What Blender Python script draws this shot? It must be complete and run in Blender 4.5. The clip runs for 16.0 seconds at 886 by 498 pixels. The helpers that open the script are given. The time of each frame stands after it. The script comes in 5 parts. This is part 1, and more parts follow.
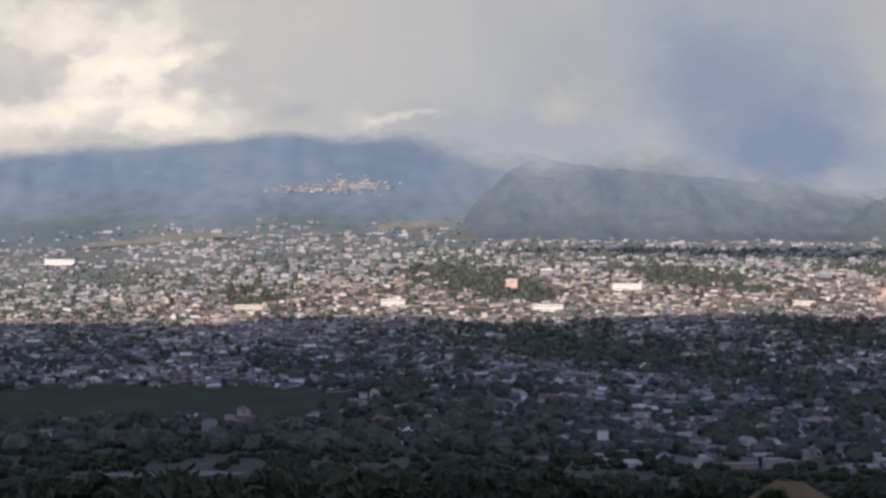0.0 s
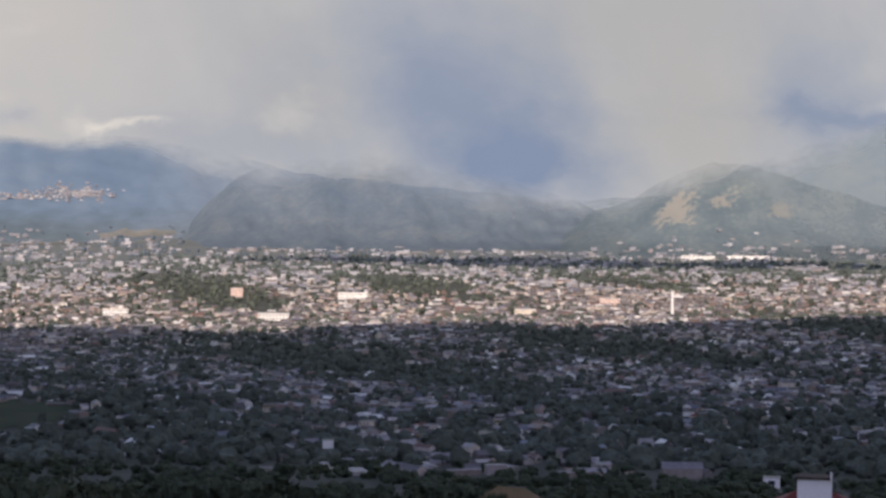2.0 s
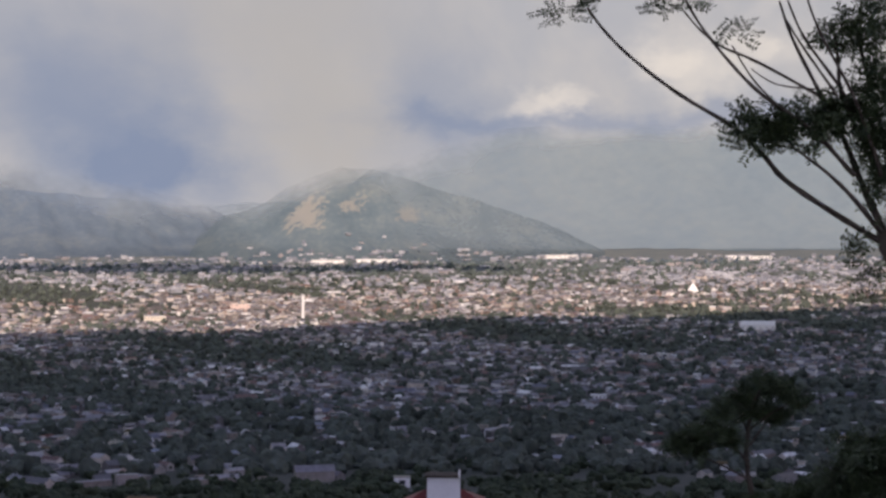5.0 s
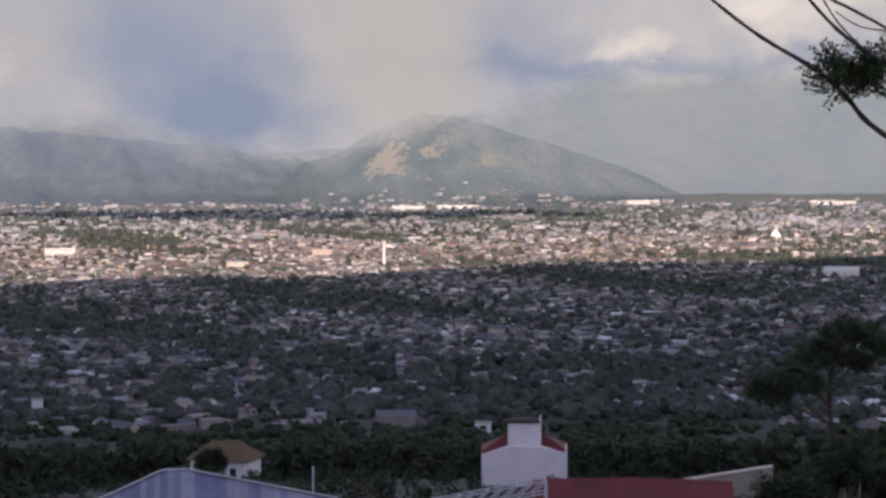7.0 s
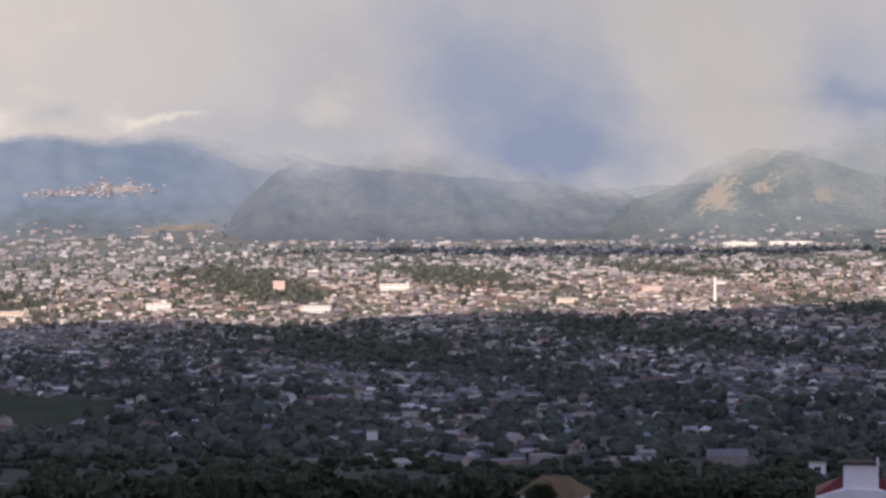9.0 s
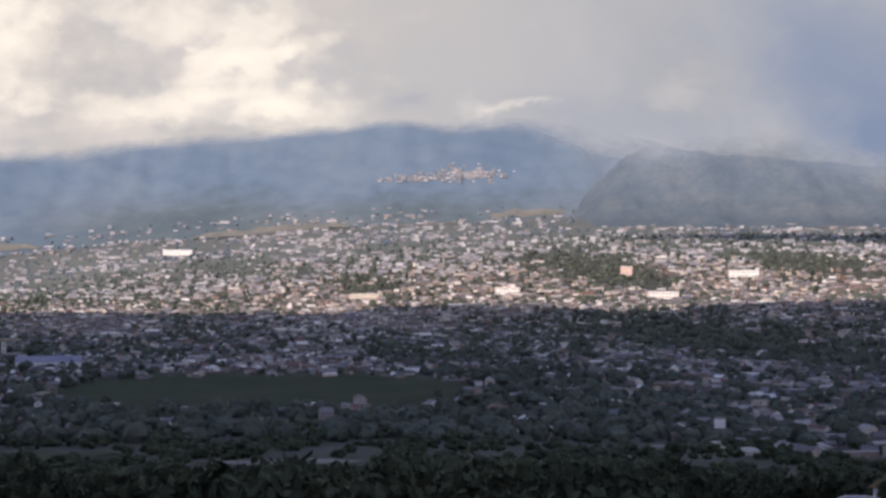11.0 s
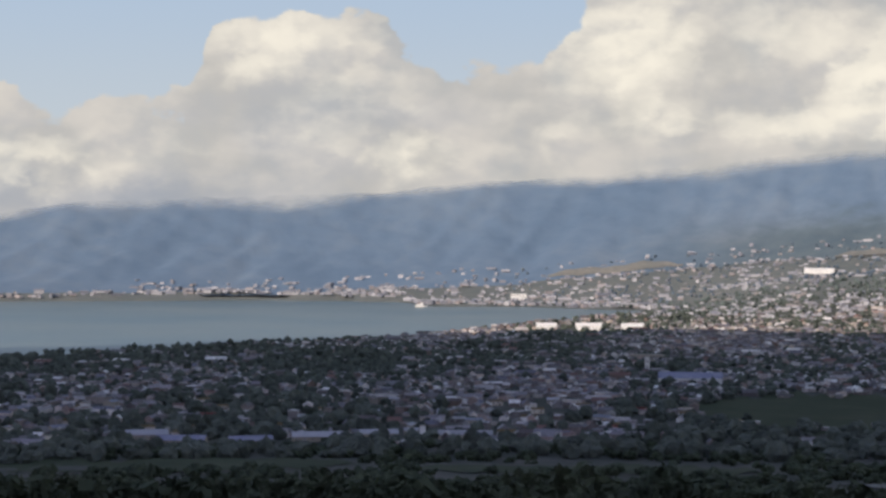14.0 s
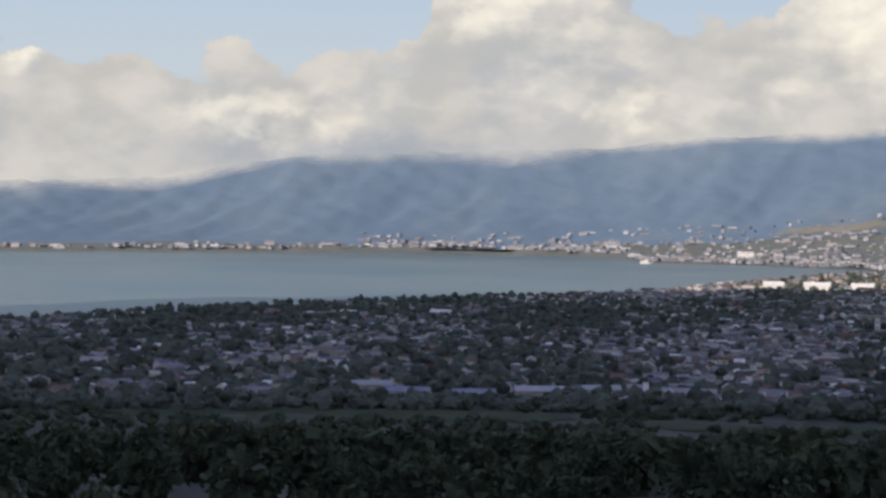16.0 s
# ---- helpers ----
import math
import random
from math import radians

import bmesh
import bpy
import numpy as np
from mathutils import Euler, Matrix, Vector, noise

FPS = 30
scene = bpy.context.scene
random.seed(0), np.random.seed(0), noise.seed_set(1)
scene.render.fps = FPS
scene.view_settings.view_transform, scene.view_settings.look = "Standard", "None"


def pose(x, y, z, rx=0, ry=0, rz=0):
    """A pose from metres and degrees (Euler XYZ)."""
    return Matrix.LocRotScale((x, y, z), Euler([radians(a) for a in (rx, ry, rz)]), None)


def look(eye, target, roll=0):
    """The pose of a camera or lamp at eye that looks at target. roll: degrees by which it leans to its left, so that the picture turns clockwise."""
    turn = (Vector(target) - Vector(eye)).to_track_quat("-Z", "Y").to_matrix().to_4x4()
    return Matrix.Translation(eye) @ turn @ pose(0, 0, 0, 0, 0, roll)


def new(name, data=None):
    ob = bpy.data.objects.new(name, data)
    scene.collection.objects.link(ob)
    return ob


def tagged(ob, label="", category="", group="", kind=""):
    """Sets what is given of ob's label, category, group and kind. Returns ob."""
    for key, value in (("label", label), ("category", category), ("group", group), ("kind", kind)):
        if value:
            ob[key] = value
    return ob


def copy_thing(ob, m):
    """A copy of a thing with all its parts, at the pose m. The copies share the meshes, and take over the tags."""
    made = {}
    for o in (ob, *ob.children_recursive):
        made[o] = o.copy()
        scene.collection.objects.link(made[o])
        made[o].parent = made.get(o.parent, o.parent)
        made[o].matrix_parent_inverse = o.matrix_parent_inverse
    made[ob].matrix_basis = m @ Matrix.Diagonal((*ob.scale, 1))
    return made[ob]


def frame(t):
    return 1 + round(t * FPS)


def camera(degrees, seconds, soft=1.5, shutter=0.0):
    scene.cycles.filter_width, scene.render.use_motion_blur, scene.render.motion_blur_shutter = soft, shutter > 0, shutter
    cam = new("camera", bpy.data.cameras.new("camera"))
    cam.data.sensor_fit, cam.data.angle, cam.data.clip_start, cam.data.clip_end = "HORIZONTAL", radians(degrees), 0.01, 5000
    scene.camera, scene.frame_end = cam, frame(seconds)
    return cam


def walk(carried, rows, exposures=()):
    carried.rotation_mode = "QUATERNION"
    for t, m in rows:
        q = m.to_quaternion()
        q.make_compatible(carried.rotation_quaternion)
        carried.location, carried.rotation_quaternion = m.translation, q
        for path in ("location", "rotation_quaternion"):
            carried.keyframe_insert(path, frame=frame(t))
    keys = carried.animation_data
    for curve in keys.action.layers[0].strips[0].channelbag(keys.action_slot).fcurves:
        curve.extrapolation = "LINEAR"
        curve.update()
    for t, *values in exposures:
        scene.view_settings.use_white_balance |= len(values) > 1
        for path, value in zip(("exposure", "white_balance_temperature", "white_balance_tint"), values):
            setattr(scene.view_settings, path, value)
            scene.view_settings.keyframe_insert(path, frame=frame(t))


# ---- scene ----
# ---- camera and its walk ----
cam = camera(28.0, 16.0, soft=2.8)


def turn(yaw, pitch, roll):
    a, p = radians(yaw), radians(pitch)
    way = Vector((math.sin(a) * math.cos(p), math.cos(a) * math.cos(p), math.sin(p)))
    return look((0, 0, 130.0), Vector((0, 0, 130.0)) + way * 100, roll)


WALK = (
    (0.0, -0.000, -0.306, 0.545), (0.5, 2.233, -0.355, 0.774), (1.0, 4.513, -0.536, 0.511),
    (1.5, 6.484, -0.319, 0.432), (2.0, 8.823, 0.079, 0.710), (2.5, 11.680, 0.033, 0.834),
    (3.0, 14.225, 0.242, 0.802), (3.5, 16.377, 0.352, 0.427), (4.0, 17.737, 0.473, 0.334),
    (4.2, 18.391, 0.227, 0.234), (5.2, 20.850, 0.330, 0.020), (6.3, 20.429, -0.402, -0.190),
    (6.5, 20.033, -0.680, -0.201), (7.0, 18.101, -1.431, -0.096), (7.5, 15.145, -1.116, 0.128),
    (8.0, 13.266, -0.654, -0.056), (8.5, 10.906, -0.231, -0.221), (8.7, 9.499, -0.159, -0.200),
    (10.8, -2.391, -0.743, 0.039), (11.0, -3.678, -0.707, 0.107), (11.5, -7.540, -0.780, -0.080),
    (12.0, -12.141, -0.486, -0.094), (12.5, -15.503, -0.586, 0.127), (13.0, -18.025, -0.475, 0.305),
    (13.5, -20.559, -0.340, 0.114), (14.0, -24.138, -0.169, 0.131), (14.5, -26.537, -0.423, 0.683),
    (15.0, -28.476, -1.152, 0.390), (15.5, -30.407, -1.482, 0.603), (16.0, -31.363, -1.668, 0.748),
)
walk(cam, [(t, turn(a, p, r)) for t, a, p, r in WALK], ((0.0, 0.08, 6430.0, 14.0), (2.5, 0.1, 6580.0, 15.0), (4.0, 0.1, 6640.0, 16.0), (7.0, 0.17, 6800.0, 20.0), (8.5, 0.26, 6820.0, 20.0), (11.0, 0.13, 6450.0, 17.0), (12.0, 0.14, 6430.0, 17.0), (13.5, 0.0, 6380.0, 12.0), (14.5, -0.02, 6350.0, 11.0), (16.0, 0.06, 6350.0, 11.0)))

# ---- sky, sun ----
SUN_AZ, SUN_EL = 200.0, 30.0
to_sun = Vector((math.sin(radians(SUN_AZ)) * math.cos(radians(SUN_EL)), math.cos(radians(SUN_AZ)) * math.cos(radians(SUN_EL)), math.sin(radians(SUN_EL))))
sun = new("sun", bpy.data.lights.new("sun", "SUN"))
sun.data.energy, sun.data.angle, sun.data.color = 3.9, radians(0.55), (1.0, 0.84, 0.69)
sun.matrix_world = look(to_sun * 3000, (0, 0, 0))


class Tree:
    """A small help to write node trees."""

    def __init__(self, tree):
        self.t = tree
        tree.nodes.clear()

    def node(self, kind, **values):
        n = self.t.nodes.new(kind)
        for k, v in values.items():
            setattr(n, k, v)
        return n

    def put(self, socket, value):
        if isinstance(value, bpy.types.NodeSocket):
            self.t.links.new(value, socket)
        elif isinstance(value, (tuple, list)) and len(value) == 3 and socket.type == "RGBA":
            socket.default_value = (*value, 1)
        else:
            socket.default_value = value

    def math(self, op, *args, clamp=False):
        n = self.node("ShaderNodeMath", operation=op, use_clamp=clamp)
        for s, v in zip(n.inputs, args):
            self.put(s, v)
        return n.outputs[0]

    def mix(self, fac, a, b, how="MIX"):
        n = self.node("ShaderNodeMix", data_type="RGBA", blend_type=how)
        self.put(n.inputs[0], fac)
        self.put(n.inputs[6], a)
        self.put(n.inputs[7], b)
        return n.outputs[2]

    def noise(self, vector, scale, detail=4.0, rough=0.55, out=0):
        n = self.node("ShaderNodeTexNoise")
        if vector is not None:
            self.put(n.inputs["Vector"], vector)
        self.put(n.inputs["Scale"], scale)
        self.put(n.inputs["Detail"], detail)
        self.put(n.inputs["Roughness"], rough)
        return n.outputs[out]

    def xyz(self, x, y, z=0.0):
        n = self.node("ShaderNodeCombineXYZ")
        for s, v in zip(n.inputs, (x, y, z)):
            self.put(s, v)
        return n.outputs[0]

    def step(self, v, lo, hi, a=0.0, b=1.0):
        n = self.node("ShaderNodeMapRange", interpolation_type="SMOOTHSTEP")
        for s, x in zip(n.inputs, (v, lo, hi, a, b)):
            self.put(s, x)
        return n.outputs[0]

    def ramp(self, v, stops, constant=False):
        n = self.node("ShaderNodeValToRGB")
        n.color_ramp.interpolation = "CONSTANT" if constant else "LINEAR"
        e = n.color_ramp.elements
        while len(e) < len(stops):
            e.new(0.5)
        for el, (p, c) in zip(e, stops):
            el.position = p
            el.color = (*c, 1) if isinstance(c, tuple) else (c, c, c, 1)
        self.put(n.inputs[0], v)
        return n.outputs[0]


world = bpy.data.worlds.new("sky")
scene.world = world
world.use_nodes = True
w = Tree(world.node_tree)
sky = w.node("ShaderNodeTexSky", sky_type="NISHITA", sun_disc=False, sun_elevation=radians(SUN_EL), sun_rotation=radians(SUN_AZ), altitude=100.0, dust_density=2.0)
sep = w.node("ShaderNodeSeparateXYZ")
w.put(sep.inputs[0], w.node("ShaderNodeTexCoord").outputs["Generated"])
X, Y, Z = sep.outputs
AZ = w.math("MULTIPLY", w.math("ARCTAN2", X, Y), 57.2958)
EL = w.math("MULTIPLY", w.math("ARCSINE", Z), 57.2958)
P = w.xyz(AZ, w.math("MULTIPLY", EL, 1.5))
warp = w.node("ShaderNodeSeparateColor")
w.put(warp.inputs[0], w.noise(P, 0.42, 5.0, 0.6, out=1))
WA = w.math("ADD", AZ, w.math("MULTIPLY_ADD", warp.outputs[0], 3.6, -1.8))
WE = w.math("ADD", EL, w.math("MULTIPLY_ADD", warp.outputs[1], 2.2, -1.1))


def puffs(rows, a, e):
    """Soft patches of the cloud deck: bearing, height, their spreads and weight, in degrees."""
    total = 0.0
    for a0, e0, sa, se, amount in rows:
        u = w.math("POWER", w.math("DIVIDE", w.math("SUBTRACT", a, a0), sa), 2.0)
        v = w.math("POWER", w.math("DIVIDE", w.math("SUBTRACT", e, e0), se), 2.0)
        g = w.math("MULTIPLY", w.math("EXPONENT", w.math("MULTIPLY", w.math("ADD", u, v), -0.7)), amount)
        total = w.math("ADD", g, total)
    return total


LIT_CLOUD = ((-18.4, 6.3, 1.9, 1.7, 0.95), (-10.1, 5.6, 2.0, 1.2, 0.9), (-10.5, 4.0, 4.0, 0.5, 0.55), (-28.5, 5.3, 2.9, 1.5, 0.3), (-26.0, 2.9, 2.0, 0.7, 0.55),
             (-21.9, 2.6, 2.7, 0.5, 0.3), (-28.9, 6.3, 2.7, 1.1, 0.45), (-37.4, 2.4, 2.6, 0.9, 0.45), (-35.3, 2.9, 2.7, 0.7, 0.3), (-13.0, 3.8, 5.5, 0.6, 0.35), (-44.8, 4.3, 0.8, 0.7, 0.6),
             (4.0, 4.3, 1.5, 0.6, 0.3), (-1.1, 3.9, 1.5, 0.25, 0.45), (22.7, 4.9, 1.6, 0.4, 0.4), (25.0, 5.0, 0.9, 0.4, 0.4), (29.2, 6.5, 2.7, 1.5, 0.5), (-14.0, 7.2, 3.0, 1.0, 0.4))
RAIN_CLOUD = ((11.4, 2.9, 2.4, 1.1, 1.0), (8.9, 5.3, 3.8, 1.9, 0.8), (20.2, 4.9, 1.8, 1.8, 0.5), (26.0, 4.5, 8.5, 0.35, 0.6), (-4.8, 4.2, 0.6, 0.3, 0.3), (-29.0, 3.2, 1.1, 0.7, 0.3),
              (-34.4, 1.4, 5.5, 0.5, 0.45), (1.2, 3.5, 2.7, 0.8, 0.3), (-26.7, 4.3, 2.9, 0.5, 0.25), (13.0, 7.8, 6.0, 1.2, 0.2))
lit = puffs(LIT_CLOUD, WA, WE)
rain = puffs(RAIN_CLOUD, WA, WE)
billow = w.noise(P, 0.36, 5.5, 0.5)
streak = w.noise(w.xyz(w.math("MULTIPLY", AZ, 0.8), w.math("MULTIPLY_ADD", AZ, 0.25, w.math("MULTIPLY", EL, 0.55))), 0.42, 4.0, 0.5)
# the deck's grey, warmer where the sun strikes it, blue-grey under rain
grey = w.mix(w.step(AZ, -8.0, 6.0), (0.54, 0.52, 0.48), (0.405, 0.43, 0.455))
grey = w.mix(w.step(streak, 0.35, 0.7), grey, (0.485, 0.49, 0.48))
grey = w.mix(w.math("MULTIPLY", w.step(AZ, -4.0, -12.0), w.step(billow, 0.36, 0.66), clamp=True), grey, (0.66, 0.62, 0.56))
deck = w.mix(w.math("MULTIPLY", rain, 1.0, clamp=True), grey, (0.215, 0.275, 0.385))
# the pale shaft of sunlit rain that comes down over the quarried hill
shaft = puffs(((17.1, 3.0, 1.5, 1.5, 0.7), (16.2, 5.2, 2.2, 1.6, 0.55), (15.5, 8.0, 4.0, 2.0, 0.7), (4.2, 4.6, 1.3, 0.9, 0.5), (3.0, 7.0, 2.4, 1.4, 0.35)), WA, WE)
deck = w.mix(w.math("MULTIPLY", shaft, 1.0, clamp=True), deck, (0.43, 0.43, 0.41))


def heads(da, de):
    """Rounded cauliflower heads of the cumulus, taken a little aside of each direction."""
    total = w.math("MULTIPLY", w.noise(w.xyz(w.math("ADD", AZ, da), w.math("MULTIPLY_ADD", EL, 1.5, de)), 0.36, 4.0, 0.45), 0.55)
    for scale, amount, soft in ((0.38, 0.42, 0.5), (0.95, 0.11, 0.5)):
        v = w.node("ShaderNodeTexVoronoi", feature="SMOOTH_F1", voronoi_dimensions="2D")
        w.put(v.inputs["Vector"], w.xyz(w.math("ADD", WA, da), w.math("MULTIPLY_ADD", WE, 1.35, de)))
        w.put(v.inputs["Scale"], scale)
        w.put(v.inputs["Smoothness"], soft)
        total = w.math("ADD", total, w.math("MULTIPLY", w.math("SUBTRACT", 0.62, v.outputs["Distance"]), amount))
    return total


swell = heads(0.0, 0.0)
relief = w.math("SUBTRACT", swell, heads(-0.25, 0.45))
cumulus = w.math("MULTIPLY_ADD", w.step(AZ, 3.0, -8.0), 0.9, 0.1)
shine = w.step(w.math("ADD", w.math("ADD", lit, w.math("MULTIPLY_ADD", swell, 0.7, -0.3)), w.math("MULTIPLY", w.math("MULTIPLY", relief, 1.25), cumulus)), 0.08, 1.1)
deck = w.mix(shine, deck, (0.97, 0.90, 0.75))
deck = w.mix(w.math("MULTIPLY", w.step(relief, 0.0, -0.2), w.math("MULTIPLY", cumulus, 0.4)), deck, (0.48, 0.48, 0.49))
# clear sky beyond the cumulus bank
TOP = ((-60, 4.2), (-45.4, 4.7), (-43, 4.5), (-41, 4.1), (-38, 4.5), (-34.8, 4.6), (-32.4, 4.7), (-31.5, 7.0), (-26.3, 7.4), (-24, 6.2), (-21, 5.9), (-19.7, 7.7), (-17, 12.0), (-10, 30.0))
top = w.ramp(w.math("MULTIPLY_ADD", AZ, 1 / 50.0, 1.2), [((a + 60) / 50.0, e / 30.0) for a, e in TOP])
edge = w.math("SUBTRACT", w.math("ADD", w.math("MULTIPLY", top, 30.0), w.math("MULTIPLY_ADD", swell, 4.4, -1.9)), EL)
clear = w.mix(w.step(EL, 3.0, 9.0), (0.54, 0.60, 0.64), (0.44, 0.55, 0.68))
nishita = w.mix(0.12, (0, 0, 0), sky.outputs[0])
clear = w.mix(w.step(EL, 8.0, 30.0), clear, nishita)
high = w.noise(P, 0.06, 5.0, 0.6)
broken = w.math("MULTIPLY", w.step(EL, 9.0, 25.0), w.step(high, 0.42, 0.58))
deck = w.mix(w.step(EL, 10.0, 30.0), deck, (0.62, 0.68, 0.80))
colour = w.mix(w.step(edge, -0.08, 0.22), clear, deck)
colour = w.mix(w.math("MULTIPLY", broken, 0.5), colour, nishita)
back = w.node("ShaderNodeBackground")
w.put(back.inputs[0], colour)
back.inputs[1].default_value = 1.0
w.t.links.new(back.outputs[0], w.node("ShaderNodeOutputWorld").inputs[0])


# ---- the lie of the land ----
EYE = (0.0, 0.0, 130.0)


def lerp(table, a):
    return np.interp(a, [p[0] for p in table], [p[1] for p in table])


# distance of the two shores of the bay, by bearing in degrees
NEAR_SHORE = ((-80, 960), (-60, 1345), (-45.4, 1785), (-40, 1975), (-33, 2160), (-29.2, 2280), (-25.3, 2400), (-22, 2750), (-16.8, 3370), (-16.2, 3440))
FAR_SHORE = ((-80, 3800), (-45.4, 4020), (-40, 4030), (-29.4, 4120), (-25.4, 3960), (-24.6, 3690), (-21.6, 3680), (-17.2, 3460), (-16.2, 3440))
INLAND = ((-60, 4050), (-25, 3880), (-20, 3720), (-16, 3550), (-12, 2900), (-6, 2300), (0, 1900), (15, 1600), (30, 1300), (70, 1250))
RISE = ((-60, 10), (-28, 14), (-22, 32), (-15, 80), (-8, 122), (0, 148), (70, 150))
SLOPE = ((0, 128.3), (8, 126.5), (25, 121), (60, 114), (100, 109), (215, 96), (350, 76), (500, 56), (700, 34), (900, 18), (1050, 9.5), (1200, 5.2), (1500, 3.3), (1800, 3.0), (6000, 3.0))
BACK_RIDGE = ((-80, 0.2), (-60, 0.25), (-45.4, 0.36), (-40.5, 0.55), (-36.3, 1.29), (-32.9, 1.43), (-27.4, 1.62), (-26.2, 1.63), (-22.8, 2.09), (-21.7, 2.03), (-18, 2.35), (-15.2, 2.66), (-12.6, 2.88), (-7.8, 3.28), (-5.2, 3.6), (-3, 3.52), (0.6, 3.55), (2.3, 3.0), (4, 2.5), (8, 2.1), (13, 1.7), (17, 1.9), (19, 3.3), (20.5, 4.0), (23, 4.25), (29, 4.38), (34, 4.35), (45, 3.9), (70, 2.6))
GREEN_HILL = ((0.2, 0.1), (1.2, 1.5), (2.2, 2.33), (3.9, 2.98), (5.5, 3.24), (7.8, 3.33), (9.0, 3.05), (10.3, 2.5), (11.6, 2.12), (13.2, 1.72), (14.6, 0.8), (15.2, 0.2))
QUARRY_HILL = ((12.2, 0.1), (13.6, 1.35), (15.0, 1.9), (16.2, 2.55), (17.4, 3.0), (18.2, 2.95), (19.4, 2.64), (20.4, 2.3), (22.1, 1.8), (24, 1.2), (26, 0.2))


def plain(az, r):
    """Height of the valley floor: the near slope, the plain, the bay's bed and the rise inland."""
    r0 = lerp(INLAND, az)
    u = np.clip((r - r0) / (4150 - r0), 0, 1.0)
    z = lerp(SLOPE, r) + lerp(RISE, az) * u ** 1.3
    near, far = lerp(NEAR_SHORE, az), lerp(FAR_SHORE, az)
    inside = np.minimum(r - near, far - r)
    z = np.where((az < -16.2) & (az > -100), np.where(inside > 0, np.maximum(-4.0, 0.6 - inside * 0.05), z), z)
    return z


def rough_noise(x, y, z, s, octaves=4):
    """Cheap smooth noise for numpy arrays: sums of turned sines."""
    rng = np.random.RandomState(int(s * 1000) % 997)
    total, amp = 0.0, 1.0
    f = 1.0 / s
    for o in range(octaves):
        for j in range(3):
            a = rng.rand() * 6.283
            total = total + amp * np.sin((x * math.cos(a) + y * math.sin(a) + 0.6 * z) * f * (0.8 + 0.5 * rng.rand()) * 6.283 + rng.rand() * 6.283) / 3
        amp, f = amp * 0.5, f * 2.07
    return total


def land(az, r):
    """The valley floor with its unevenness."""
    z = plain(az, r)
    x, y = r * np.sin(np.radians(az)), r * np.cos(np.radians(az))
    bumpy = np.clip((r - 30) / 300, 0, 1) * np.where(z > 2.9, 1, 0)
    return z + bumpy * (0.8 * rough_noise(x, y, 0, 180) + np.clip((r - 2500) / 1500, 0, 1) * 5 * rough_noise(x, y, 0, 420))


def ridge_z(table, base, top, az, r, rough, seed):
    """Height of a range that starts at the distance base and crests at the distance top."""
    el = np.radians(lerp(table, az))
    crest = EYE[2] + top * np.tan(el)
    foot = plain(az, base) - 6
    u = np.clip((r - base) / (top - base), 0, 1)
    v = np.clip((r - top) / 230, 0, 1)
    z = foot + (crest - foot) * (0.55 * u + 0.45 * u * u) - (crest - foot) * 0.5 * v
    x, y = r * np.sin(np.radians(az)), r * np.cos(np.radians(az))
    fade = np.clip(np.minimum(az - table[0][0], table[-1][0] - az) / 1.5, 0, 1)
    gully = np.abs(rough_noise(x + seed, y * 0.35, 0, 330, 4))
    return z + rough * fade * (-46 * gully * u * (1.15 - u) * 1.6 + 5 * rough_noise(x, y, 0, 90, 3) * u)


RANGES = ((BACK_RIDGE, 4140, 4720, 0.6, 0), (GREEN_HILL, 3850, 4300, 0.7, 700), (QUARRY_HILL, 3750, 4080, 0.5, 300))


def height(x, y):
    """Height of the land at a place of the plan."""
    az, r = np.degrees(np.arctan2(x, y)), np.hypot(x, y)
    z = land(az, r)
    for table, base, top, rough, seed in RANGES:
        inside = (az > table[0][0]) & (az < table[-1][0]) & (r > base)
        z = np.where(inside, np.maximum(z, ridge_z(table, base, top, az, r, rough, seed)), z)
    return z


def at(az, r):
    """A place on the land by bearing and distance."""
    x, y = r * np.sin(np.radians(az)), r * np.cos(np.radians(az))
    return float(x), float(y), float(height(x, y))


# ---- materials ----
# for fading the ranges out, by bearing: the height in degrees at which they vanish as if in cloud, half the depth of
# that soft edge, and how opaque they stay below, thinned to imitate rain haze
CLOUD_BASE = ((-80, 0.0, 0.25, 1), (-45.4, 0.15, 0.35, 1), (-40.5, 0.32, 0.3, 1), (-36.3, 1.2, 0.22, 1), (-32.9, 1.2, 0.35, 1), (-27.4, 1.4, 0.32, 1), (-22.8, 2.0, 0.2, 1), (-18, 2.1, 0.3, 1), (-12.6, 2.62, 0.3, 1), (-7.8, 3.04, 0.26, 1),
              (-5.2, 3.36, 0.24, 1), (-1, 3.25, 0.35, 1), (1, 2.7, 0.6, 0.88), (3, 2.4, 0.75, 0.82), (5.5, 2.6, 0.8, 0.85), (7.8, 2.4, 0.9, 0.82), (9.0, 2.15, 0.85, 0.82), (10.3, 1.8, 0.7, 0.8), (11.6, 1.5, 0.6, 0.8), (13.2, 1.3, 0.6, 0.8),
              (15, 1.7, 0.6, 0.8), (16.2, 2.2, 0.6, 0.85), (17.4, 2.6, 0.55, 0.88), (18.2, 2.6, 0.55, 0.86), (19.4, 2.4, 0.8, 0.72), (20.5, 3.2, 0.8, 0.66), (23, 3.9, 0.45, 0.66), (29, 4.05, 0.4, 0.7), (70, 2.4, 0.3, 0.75))


